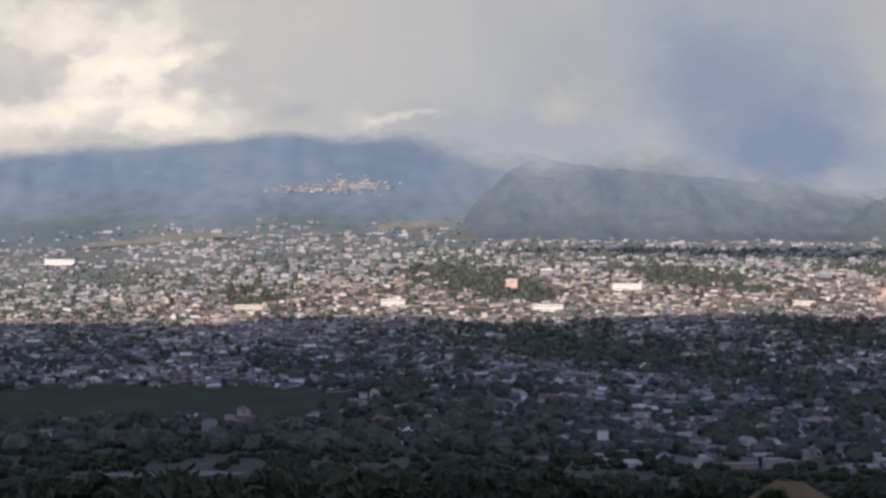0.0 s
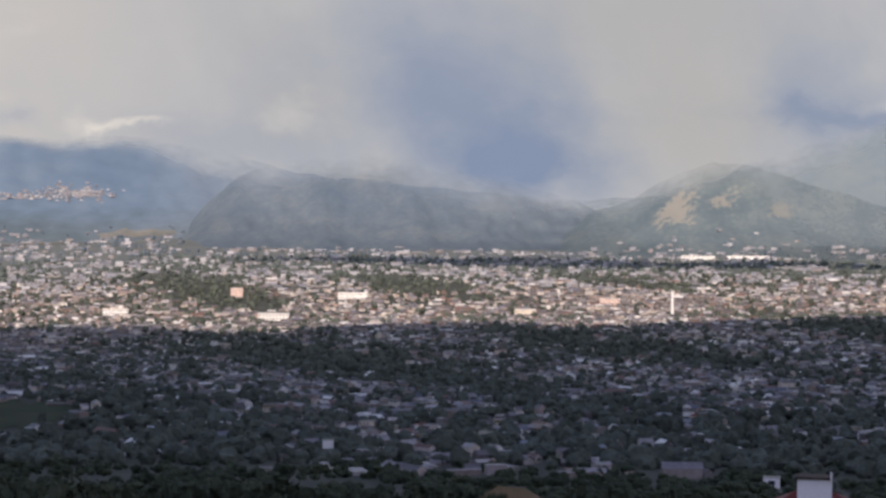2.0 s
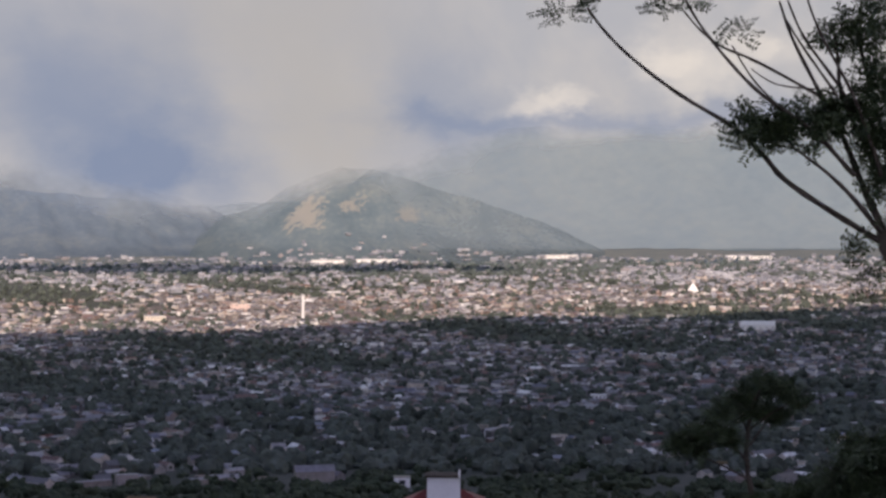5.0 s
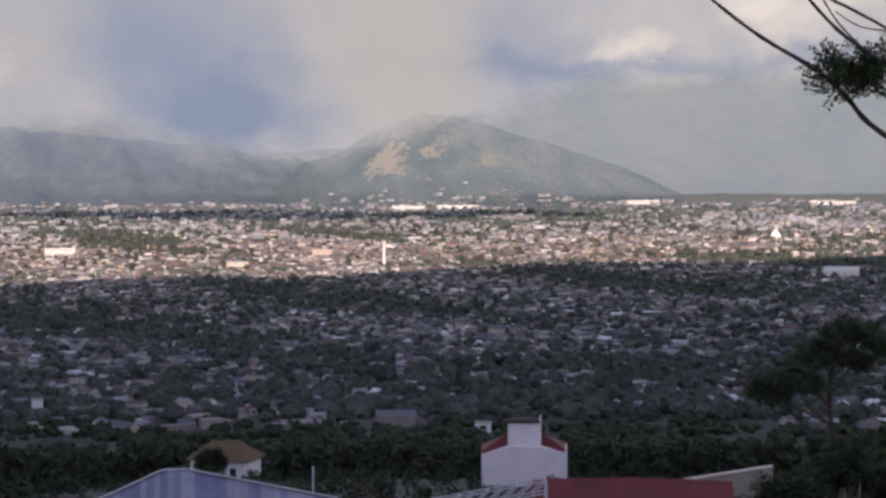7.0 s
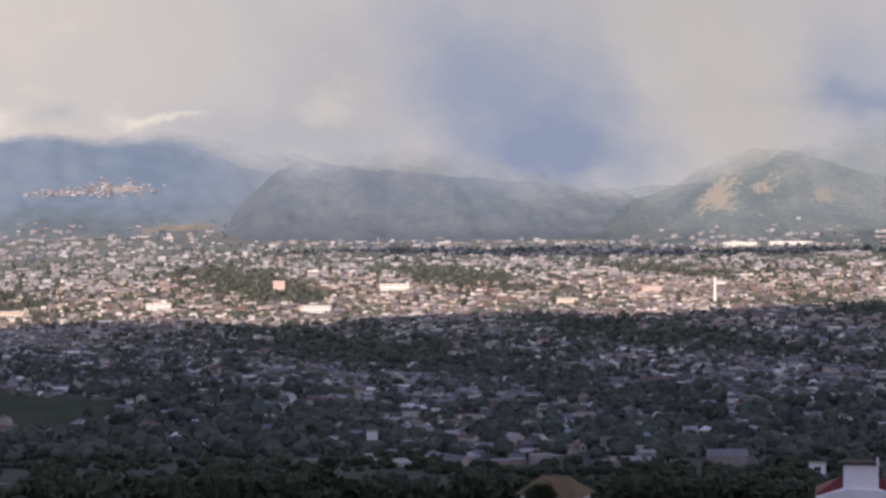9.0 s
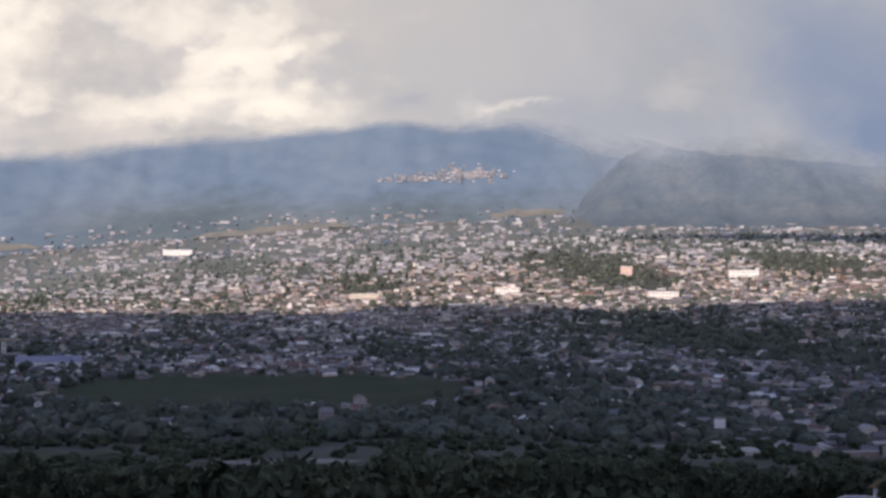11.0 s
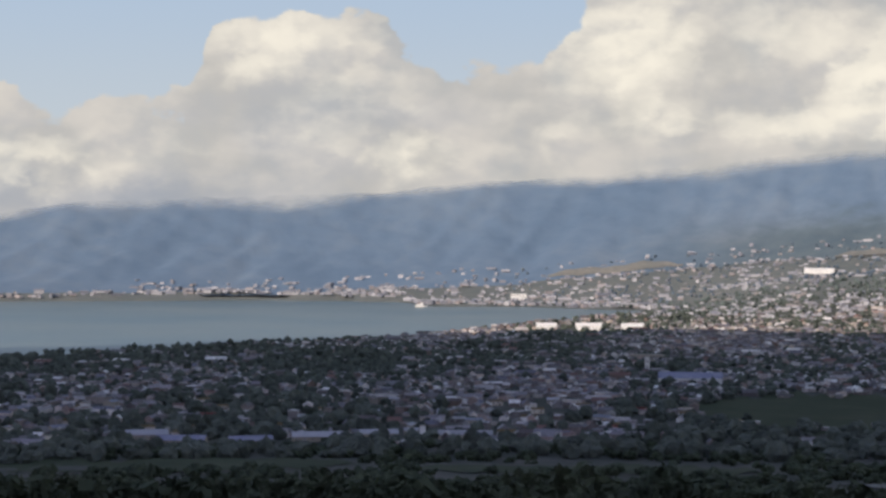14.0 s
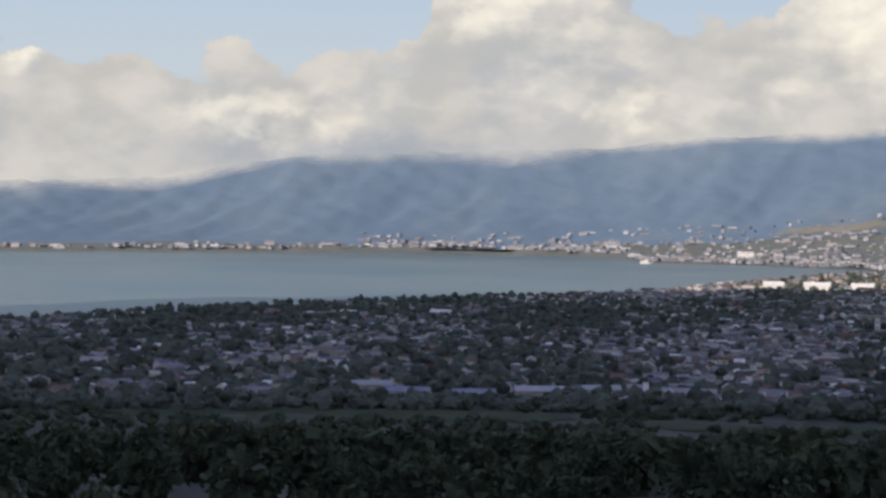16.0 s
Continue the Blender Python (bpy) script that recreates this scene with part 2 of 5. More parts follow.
def cloud_fade(k, pos):
    """Opacity of a mountain side, imitating cloud and rain haze by transparency: 1 in the clear, 0 inside the cloud."""
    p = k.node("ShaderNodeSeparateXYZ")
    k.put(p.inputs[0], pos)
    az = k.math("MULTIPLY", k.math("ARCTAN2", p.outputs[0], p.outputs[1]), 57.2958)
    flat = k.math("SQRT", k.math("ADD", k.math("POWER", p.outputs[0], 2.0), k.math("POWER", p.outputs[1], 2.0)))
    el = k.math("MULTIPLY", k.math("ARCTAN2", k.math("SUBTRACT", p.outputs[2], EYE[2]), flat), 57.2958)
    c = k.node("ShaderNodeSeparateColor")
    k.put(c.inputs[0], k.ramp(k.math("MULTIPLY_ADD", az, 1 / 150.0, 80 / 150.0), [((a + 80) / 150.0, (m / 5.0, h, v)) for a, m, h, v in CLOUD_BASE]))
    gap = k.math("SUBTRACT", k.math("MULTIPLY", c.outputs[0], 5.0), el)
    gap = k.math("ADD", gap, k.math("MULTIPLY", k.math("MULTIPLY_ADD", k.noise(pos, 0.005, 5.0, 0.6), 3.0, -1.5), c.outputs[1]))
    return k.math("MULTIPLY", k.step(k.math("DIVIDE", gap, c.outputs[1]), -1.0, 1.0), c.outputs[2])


def material(name, colours, scale=1.0, rough=0.85, bump=0.0, detail=6.0, island=0.0, obj=0.0, metal=0.0, stretch=(1, 1, 1), bump_scale=None, far=None, scars=(), low=None, veiled=False):
    """A worn surface: colours run over two scales of noise; island and obj vary its brightness from piece to piece; far
    paints in haze by distance; veiled fades it out.
    """
    m = bpy.data.materials.new(name)
    m.use_nodes = True
    k = Tree(m.node_tree)
    pos = k.node("ShaderNodeNewGeometry").outputs["Position"]
    mp = k.node("ShaderNodeMapping")
    mp.inputs["Scale"].default_value = stretch
    k.put(mp.inputs[0], pos)
    v = mp.outputs[0]
    n = k.math("ADD", k.math("MULTIPLY", k.noise(v, scale, detail, 0.6), 0.65), k.math("MULTIPLY", k.noise(v, scale * 7.3, 3.0), 0.35))
    c = k.ramp(n, [(0.33 + 0.34 * i / max(1, len(colours) - 1), col) for i, col in enumerate(colours)])
    # paler colours blended in with distance: haze put into the base colour
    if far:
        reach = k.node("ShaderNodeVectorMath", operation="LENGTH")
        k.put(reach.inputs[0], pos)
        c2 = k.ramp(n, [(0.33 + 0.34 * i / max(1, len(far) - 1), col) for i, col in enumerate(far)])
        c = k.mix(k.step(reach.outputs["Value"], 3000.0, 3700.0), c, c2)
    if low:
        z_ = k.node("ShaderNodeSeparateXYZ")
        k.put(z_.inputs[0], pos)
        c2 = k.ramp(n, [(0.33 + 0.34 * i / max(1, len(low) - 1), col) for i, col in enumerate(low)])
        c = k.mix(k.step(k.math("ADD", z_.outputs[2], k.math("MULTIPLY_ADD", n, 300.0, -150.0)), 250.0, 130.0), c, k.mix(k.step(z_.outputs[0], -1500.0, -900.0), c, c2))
    for place_, radius, colour_ in scars:
        gap = k.node("ShaderNodeVectorMath", operation="DISTANCE")
        k.put(gap.inputs[0], pos)
        gap.inputs[1].default_value = place_
        c = k.mix(k.step(k.math("SUBTRACT", k.math("MULTIPLY_ADD", n, 4.0, -1.6), k.math("DIVIDE", gap.outputs["Value"], radius)), -0.3, 0.1), c, colour_)
    if island:
        r = k.node("ShaderNodeNewGeometry").outputs["Random Per Island"]
        c = k.mix(1.0, c, k.ramp(r, [(0, 1 - island), (1, 1 + island)]), "MULTIPLY")
    if obj:
        r = k.node("ShaderNodeObjectInfo").outputs["Random"]
        c = k.mix(1.0, c, k.ramp(r, [(0, 1 - obj), (1, 1 + obj)]), "MULTIPLY")
    b = k.node("ShaderNodeBsdfPrincipled")
    k.put(b.inputs["Base Color"], c)
    b.inputs["Roughness"].default_value = rough
    b.inputs["Specular IOR Level"].default_value = 0.5 if rough < 0.52 else 0.2
    b.inputs["Metallic"].default_value = metal
    if bump:
        bp = k.node("ShaderNodeBump")
        bp.inputs["Strength"].default_value = 0.6
        bp.inputs["Distance"].default_value = bump
        k.put(bp.inputs["Height"], k.noise(v, bump_scale or scale * 3, 6.0, 0.6))
        k.put(b.inputs["Normal"], bp.outputs[0])
    surface = b.outputs[0]
    # the fade lets the sky show through; no cloud mesh lies on the ranges
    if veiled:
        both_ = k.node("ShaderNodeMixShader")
        k.put(both_.inputs[0], cloud_fade(k, pos))
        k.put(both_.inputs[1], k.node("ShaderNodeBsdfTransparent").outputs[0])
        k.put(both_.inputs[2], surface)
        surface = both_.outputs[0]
    k.t.links.new(surface, k.node("ShaderNodeOutputMaterial").inputs[0])
    return m


def town_material(name, palette, rough=0.8):
    """Paint or sheet that differs from house to house, weathered in patches."""
    m = bpy.data.materials.new(name)
    m.use_nodes = True
    k = Tree(m.node_tree)
    g = k.node("ShaderNodeNewGeometry")
    c = k.ramp(g.outputs["Random Per Island"], [(i / len(palette), col) for i, col in enumerate(palette)], constant=True)
    n = k.noise(g.outputs["Position"], 0.35, 5.0, 0.65)
    c = k.mix(1.0, c, k.ramp(n, [(0.3, 0.72), (0.65, 1.2)]), "MULTIPLY")
    b = k.node("ShaderNodeBsdfPrincipled")
    k.put(b.inputs["Base Color"], c)
    b.inputs["Roughness"].default_value = rough
    b.inputs["Specular IOR Level"].default_value = 0.45
    k.t.links.new(b.outputs[0], k.node("ShaderNodeOutputMaterial").inputs[0])
    return m


# far holds the haze-paled earth colours used beyond 3 km
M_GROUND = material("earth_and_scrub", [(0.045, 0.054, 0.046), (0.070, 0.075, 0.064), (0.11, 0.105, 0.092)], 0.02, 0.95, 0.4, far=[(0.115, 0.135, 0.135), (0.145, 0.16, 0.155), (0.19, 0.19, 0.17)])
M_FIELD = material("grass", [(0.027, 0.041, 0.021), (0.040, 0.054, 0.027), (0.060, 0.068, 0.039)], 0.015, 0.95, 0.3)
M_DRY = material("dry_field", [(0.145, 0.158, 0.150), (0.205, 0.200, 0.182), (0.29, 0.27, 0.24)], 0.012, 0.95, 0.3)
# air haze is painted into the blue base; low slopes mix in scrub
M_FAR_HAZED = material("far_forest_hazed", [(0.104, 0.160, 0.240), (0.130, 0.188, 0.268), (0.165, 0.218, 0.285)], 0.003, 1.0, 3.0, 7.0, stretch=(1, 1, 0.45), veiled=True, low=[(0.085, 0.122, 0.155), (0.120, 0.155, 0.178), (0.180, 0.195, 0.195)])
# the eastern range, painted paler and greyer for thicker haze
M_FAR_DRY_HAZED = material("far_dry_forest_hazed", [(0.118, 0.168, 0.205), (0.140, 0.190, 0.222), (0.165, 0.210, 0.230)], 0.004, 1.0, 4.0, 7.0, stretch=(1, 1, 0.45), veiled=True)
# scrub with the blue-grey of distance haze painted into its colours
M_HILL_HAZED = material("hill_scrub_hazed", [(0.090, 0.124, 0.168), (0.118, 0.154, 0.194), (0.165, 0.194, 0.215)], 0.012, 1.0, 4.0, 7.0, stretch=(1, 1, 0.6), veiled=True)
# haze painted into the base colours; the scars are bare rock
M_QUARRY_HAZED = material("quarry_hill_hazed", [(0.088, 0.125, 0.150), (0.124, 0.162, 0.182), (0.180, 0.210, 0.212)], 0.012, 1.0, 6.0, 7.0, stretch=(1, 1, 0.5), veiled=True, scars=(((1105, 3822, 240), 92.0, (0.27, 0.262, 0.235)), ((1215, 3790, 240), 62.0, (0.25, 0.245, 0.222)), ((1330, 3740, 225), 45.0, (0.22, 0.22, 0.205))))
# far leaves are painted paler and bluer to imitate haze
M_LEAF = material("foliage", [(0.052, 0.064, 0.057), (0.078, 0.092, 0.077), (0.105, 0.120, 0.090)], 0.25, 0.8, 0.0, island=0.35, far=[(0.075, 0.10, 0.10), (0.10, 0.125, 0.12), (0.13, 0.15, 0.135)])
M_WALL = town_material("house_paint", [(0.42, 0.38, 0.35), (0.28, 0.23, 0.21), (0.74, 0.71, 0.68), (0.20, 0.17, 0.16), (0.40, 0.31, 0.28), (0.17, 0.15, 0.15), (0.58, 0.50, 0.43), (0.25, 0.24, 0.24), (0.19, 0.14, 0.12), (0.62, 0.56, 0.52), (0.15, 0.14, 0.14), (0.34, 0.30, 0.29), (0.27, 0.24, 0.22), (0.22, 0.20, 0.20)])
M_ROOF = town_material("sheet_roofs", [(0.76, 0.74, 0.72), (0.21, 0.20, 0.22), (0.30, 0.28, 0.29), (0.12, 0.10, 0.10), (0.18, 0.17, 0.19), (0.46, 0.43, 0.42), (0.15, 0.15, 0.19), (0.19, 0.11, 0.095), (0.25, 0.235, 0.25), (0.10, 0.095, 0.10), (0.36, 0.34, 0.34), (0.16, 0.15, 0.15), (0.22, 0.20, 0.22), (0.14, 0.13, 0.14)], 0.6)
M_CLOUD = bpy.data.materials.new("cloud")
M_CLOUD.use_nodes = True
k = Tree(M_CLOUD.node_tree)
white = k.ramp(k.noise(k.node("ShaderNodeNewGeometry").outputs["Position"], 0.004, 5.0), [(0.3, (0.68, 0.73, 0.97)), (0.7, (0.80, 0.84, 1.0))])
thin, body = k.node("ShaderNodeBsdfTranslucent"), k.node("ShaderNodeBsdfDiffuse")
k.put(thin.inputs[0], white)
k.put(body.inputs[0], white)
both = k.node("ShaderNodeMixShader")
both.inputs[0].default_value = 0.12
k.t.links.new(thin.outputs[0], both.inputs[1])
k.t.links.new(body.outputs[0], both.inputs[2])
k.t.links.new(both.outputs[0], k.node("ShaderNodeOutputMaterial").inputs[0])

M_SLOPE = material("slope_foliage", [(0.024, 0.035, 0.022), (0.040, 0.053, 0.032), (0.064, 0.077, 0.043)], 0.05, 0.85, 0.0, island=0.3)
# greyer, bluer palette for far houses: distance haze put into the paint
M_HAZED_PAINT = town_material("hazed_paint", [(0.31, 0.32, 0.36), (0.40, 0.40, 0.43), (0.24, 0.245, 0.28), (0.50, 0.50, 0.53), (0.20, 0.21, 0.25), (0.27, 0.27, 0.29), (0.33, 0.30, 0.30)])
M_WATER = bpy.data.materials.new("sea_water")
M_WATER.use_nodes = True
k = Tree(M_WATER.node_tree)
pos = k.node("ShaderNodeNewGeometry").outputs["Position"]
b = k.node("ShaderNodeBsdfPrincipled")
k.put(b.inputs["Base Color"], k.ramp(k.noise(pos, 0.0022, 4.0), [(0.35, (0.10, 0.15, 0.17)), (0.65, (0.17, 0.20, 0.19))]))
b.inputs["Roughness"].default_value = 0.32
b.inputs["IOR"].default_value = 1.33
bp = k.node("ShaderNodeBump")
bp.inputs["Distance"].default_value = 0.5
k.put(bp.inputs["Height"], k.noise(pos, 0.12, 5.0, 0.65))
k.put(b.inputs["Normal"], bp.outputs[0])
k.t.links.new(b.outputs[0], k.node("ShaderNodeOutputMaterial").inputs[0])


# ---- building helps ----
def mesh_of(name, verts, faces, mats, index=None, smooth=False):
    me = bpy.data.meshes.new(name)
    me.from_pydata(verts if isinstance(verts, list) else verts.tolist(), [], faces if isinstance(faces, list) else faces.tolist())
    for m in mats:
        me.materials.append(m)
    if index is not None:
        me.polygons.foreach_set("material_index", np.asarray(index, dtype=np.int32))
    me.polygons.foreach_set("use_smooth", np.full(len(me.polygons), smooth, dtype=bool))
    me.update()
    return me


def part(name, bm, mat, parent, label=""):
    me = bpy.data.meshes.new(name)
    bm.normal_update()
    bm.to_mesh(me)
    bm.free()
    me.materials.append(mat)
    ob = new(name, me)
    ob.parent = parent
    return tagged(ob, label)


def grid(rows, cols):
    """Faces of a grid whose points run row by row."""
    i = np.arange(rows - 1)[:, None] * cols + np.arange(cols - 1)[None]
    return np.stack([i, i + 1, i + cols + 1, i + cols], -1).reshape(-1, 4)


# ---- ground, sea, ranges ----
def build_ground():
    az = np.r_[np.arange(-180, -60, 6.0), np.arange(-60, 45, 0.4), np.arange(45, 180.1, 5.0)]
    r = np.r_[0.0, 3, 8, 15, 25, 40, 60, 80, 100, 125, 150, 180, 215, 255, 300, 350, 400, 450, 500, 560, 620, 700, np.arange(800, 4951, 75)]
    A, R = np.meshgrid(az, r)
    z = land(A, R)
    x, y = R * np.sin(np.radians(A)), R * np.cos(np.radians(A))
    verts = np.stack([x, y, z], -1).reshape(-1, 3)
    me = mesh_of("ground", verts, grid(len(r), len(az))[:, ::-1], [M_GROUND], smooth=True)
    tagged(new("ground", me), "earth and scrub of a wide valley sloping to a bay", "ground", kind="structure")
    bm = bmesh.new()
    bmesh.ops.create_grid(bm, x_segments=40, y_segments=40, size=1)
    for v in bm.verts:
        v.co = Vector((-2300 + v.co.x * 2200, 2100 + v.co.y * 2080, 0))
    water = part("water", bm, M_WATER, None)
    tagged(water, "calm grey-blue water of a wide bay", "water", kind="structure")


def build_range(name, table, base, top, mat, label, steps=0.2, rough=0.6, seed=0, span=None):
    lo, hi = span or (table[0][0], table[-1][0])
    az = np.arange(lo, hi + 0.01, steps)
    r = np.linspace(base - 20, top, 38)
    A, R = np.meshgrid(az, r)
    z = ridge_z(table, base, top, A, R, rough, seed)
    x, y = R * np.sin(np.radians(A)), R * np.cos(np.radians(A))
    verts = np.stack([x, y, z], -1).reshape(-1, 3)
    me = mesh_of(name, verts, grid(len(r), len(az))[:, ::-1], [mat], smooth=True)
    return tagged(new(name, me), label, "mountain", kind="structure")


build_ground()
build_range("backdrop", BACK_RIDGE, 4140, 4720, M_FAR_HAZED, "long forested mountain range, painted haze-blue, beyond the town and the bay", span=(-80, 10))
build_range("backdrop_east", BACK_RIDGE, 4140, 4720, M_FAR_DRY_HAZED, "mountain range behind the quarried hill, painted pale haze-blue", span=(10, 70))
build_range("hill_green", GREEN_HILL, 3850, 4300, M_HILL_HAZED, "rounded hill with scrubby furrowed slopes, painted hazy blue-grey", 0.1, 0.7, 700)
build_range("hill_quarry", QUARRY_HILL, 3750, 4080, M_QUARRY_HAZED, "hill painted hazy grey-blue, with pale bare quarried flanks", 0.1, 0.5, 300)

# the heavy cloud over the near half of the valley, above and behind the viewpoint
SHADE_EDGE = ((-75, 1500), (-45, 2100), (-30, 2420), (-21.6, 2545), (-17, 2560), (-11.6, 2565), (-6.2, 2520), (2.2, 2350), (9.4, 2335), (16.7, 2400), (22, 2450), (27.6, 2460), (34, 2600), (75, 2800))


def build_cloud():
    alt = 1000.0
    az = np.linspace(-75, 75, 601)
    r = lerp(SHADE_EDGE, az)
    x, y = r * np.sin(np.radians(az)), r * np.cos(np.radians(az))
    r = r + 55 * rough_noise(x, y, 0, 520, 6)
    x, y = r * np.sin(np.radians(az)), r * np.cos(np.radians(az))
    lift = (alt - height(x, y)) / to_sun.z
    x, y = x + to_sun.x * lift, y + to_sun.y * lift
    vs = np.linspace(0, 1, 26)[:, None]
    back = -2400 + to_sun.y * alt / to_sun.z
    Xg = x[None] + 0 * vs
    Yg = y[None] + (back - y[None]) * vs
    swell = np.sin(np.clip(vs * 8, 0, 1) * math.pi / 2)
    low = -20 * swell - 14 * swell * rough_noise(Xg, Yg, 0, 400)
    high = 130 * swell + 45 * swell * rough_noise(Xg, Yg, 1, 500)
    sheets = [np.stack([Xg, Yg, alt + h + 0 * Xg], -1).reshape(-1, 3) for h in (low, high)]
    n = Xg.size
    f = grid(len(vs), len(az))
    me = mesh_of("cloud", np.vstack(sheets), np.vstack([f, f[:, ::-1] + n]), [M_CLOUD], smooth=True)
    tagged(new("cloud", me), "heavy grey cloud bank shading the near half of the valley", "cloud", kind="structure")


build_cloud()


def build_small_cloud(az, r, across, along, seed):
    """A flat ragged cumulus high over the valley whose shadow falls at a bearing and distance."""
    alt = 1040.0
    x0, y0 = r * math.sin(radians(az)), r * math.cos(radians(az))
    lift = (alt - float(height(x0, y0))) / to_sun.z
    a, q = np.meshgrid(np.linspace(0, 2 * math.pi, 61), np.linspace(0, 1, 9))
    edge = q * (1 + 0.22 * np.sin(3 * a + seed) + 0.15 * np.sin(5 * a + 2.1 * seed) + 0.1 * np.sin(9 * a + 3.3 * seed))
    lx, ly = across * edge * np.cos(a), along * edge * np.sin(a)
    c, sn = math.cos(radians(-az)), math.sin(radians(-az))
    X, Y = x0 + lx * c - ly * sn, y0 + lx * sn + ly * c
    dome = np.sqrt(np.clip(1 - q ** 2, 0, 1)) * (1 + 0.2 * np.sin(4 * a + seed))
    sheets = [np.stack([X + to_sun.x * lift, Y + to_sun.y * lift, alt + h * dome], -1).reshape(-1, 3) for h in (-12.0, 60.0)]
    f = grid(9, 61)
    me = mesh_of("cloud", np.vstack(sheets), np.vstack([f, f[:, ::-1] + X.size]), [M_CLOUD], smooth=True)
    tagged(new("cloud", me), "small flat cloud drifting over the far side of the town", "cloud", kind="structure")


for i, (az_, r_, w_, d_) in enumerate(((8.0, 3580, 300, 60), (15.5, 3520, 420, 75))):
    build_small_cloud(az_, r_, w_, d_, i * 1.7)


# ---- the town ----
rng = np.random.RandomState(11)
FIELDS = ((-16.4, -2.6, 1215, 1530),)


# places that single buildings hold: bearing, distance, half width
SPOTS = ((5.2, 1040, 5), (-24.78, 1130, 4), (2.22, 2860, 12), (5.93, 2800, 26), (-12.18, 3840, 34), (30.76, 2285, 24), (25.7, 1560, 9), (28.84, 1720, 6), (19.94, 2115, 10),
         (-16.2, 1645, 32), (-32.6, 1090, 24), (-30.2, 1085, 24), (-28.2, 1095, 18), (-33.6, 1130, 15), (-23.6, 1120, 32), (-26.2, 1125, 15), (-20.66, 2630, 28), (-19.4, 2630, 34), (-18.1, 2630, 28),
         (-6.2, 2700, 24), (-1.6, 2620, 22), (3.4, 2480, 25), (11.5, 2520, 18), (14.2, 2700, 18), (16.2, 2540, 5), (28.71, 2930, 12), (-17.57, 1800, 12))


def scatter(n, az0, az1, r0, r1, power=1.0):
    """Random bearings and distances, evenly over the plan (power 1) or thinning out (below 1)."""
    az = rng.uniform(az0, az1, n)
    u = rng.uniform(0, 1, n)
    k = 1 + power
    r = (r0 ** k + u * (r1 ** k - r0 ** k)) ** (1 / k)
    return az, r


def dry_land(az, r, margin=12):
    bay = (az < -16.2) & (r > lerp(NEAR_SHORE, az) - margin) & (r < lerp(FAR_SHORE, az) + margin)
    out = ~bay
    for a, d, half in SPOTS:
        across = (az - a) * d / 57.3
        out &= ~((np.abs(across) < half + 4) & (r > d - 34) & (r < d + 16))
    return out


SLOPE_MEADOWS = ((-42.0, -35.0, 880, 985), (-36.5, -27.0, 840, 950), (-25.0, -14.0, 800, 905))


def open_field(az, r):
    out = np.zeros(len(az), bool)
    for a0, a1, r0, r1 in FIELDS:
        s = np.clip(np.minimum(az - a0, a1 - az) / (0.25 * (a1 - a0)), 0, 1) ** 0.5
        mid, half = (r0 + r1) / 2, (r1 - r0) / 2
        wob = 0.18 * np.sin(az * 3.1 + r0) + 0.12 * np.sin(az * 7.7)
        out |= np.abs(r - mid - half * wob) < half * s
    return out


DRY_FIELDS = ((-11.8, -6.6, 4120, 4205), (-2.2, 0.3, 4190, 4245), (-20.8, -16.4, 4190, 4245), (-5.2, -2.4, 4100, 4145))


def dry_field(az, r):
    return np.any([(az > a0) & (az < a1) & (r > r0) & (r < r1) for a0, a1, r0, r1 in DRY_FIELDS], axis=0)


def place(az, r):
    x, y = r * np.sin(np.radians(az)), r * np.cos(np.radians(az))
    return x, y, height(x, y)


HOUSE_V = np.array([(-1, -1, 0), (1, -1, 0), (1, 1, 0), (-1, 1, 0), (-1, -1, 1), (1, -1, 1), (1, 1, 1), (-1, 1, 1), (-1, 0, 1), (1, 0, 1),
                    (-1.06, -1.12, 0.97), (1.06, -1.12, 0.97), (1.06, 1.12, 0.97), (-1.06, 1.12, 0.97), (-1.06, 0, 1), (1.06, 0, 1)], float)
HOUSE_F = [(0, 1, 5, 4), (1, 2, 6, 9, 5), (2, 3, 7, 6), (3, 0, 4, 8, 7), (10, 11, 15, 14), (12, 13, 14, 15), (4, 5, 9, 8), (6, 7, 8, 9)]
HOUSE_M = [0, 0, 0, 0, 1, 1, 1, 1]


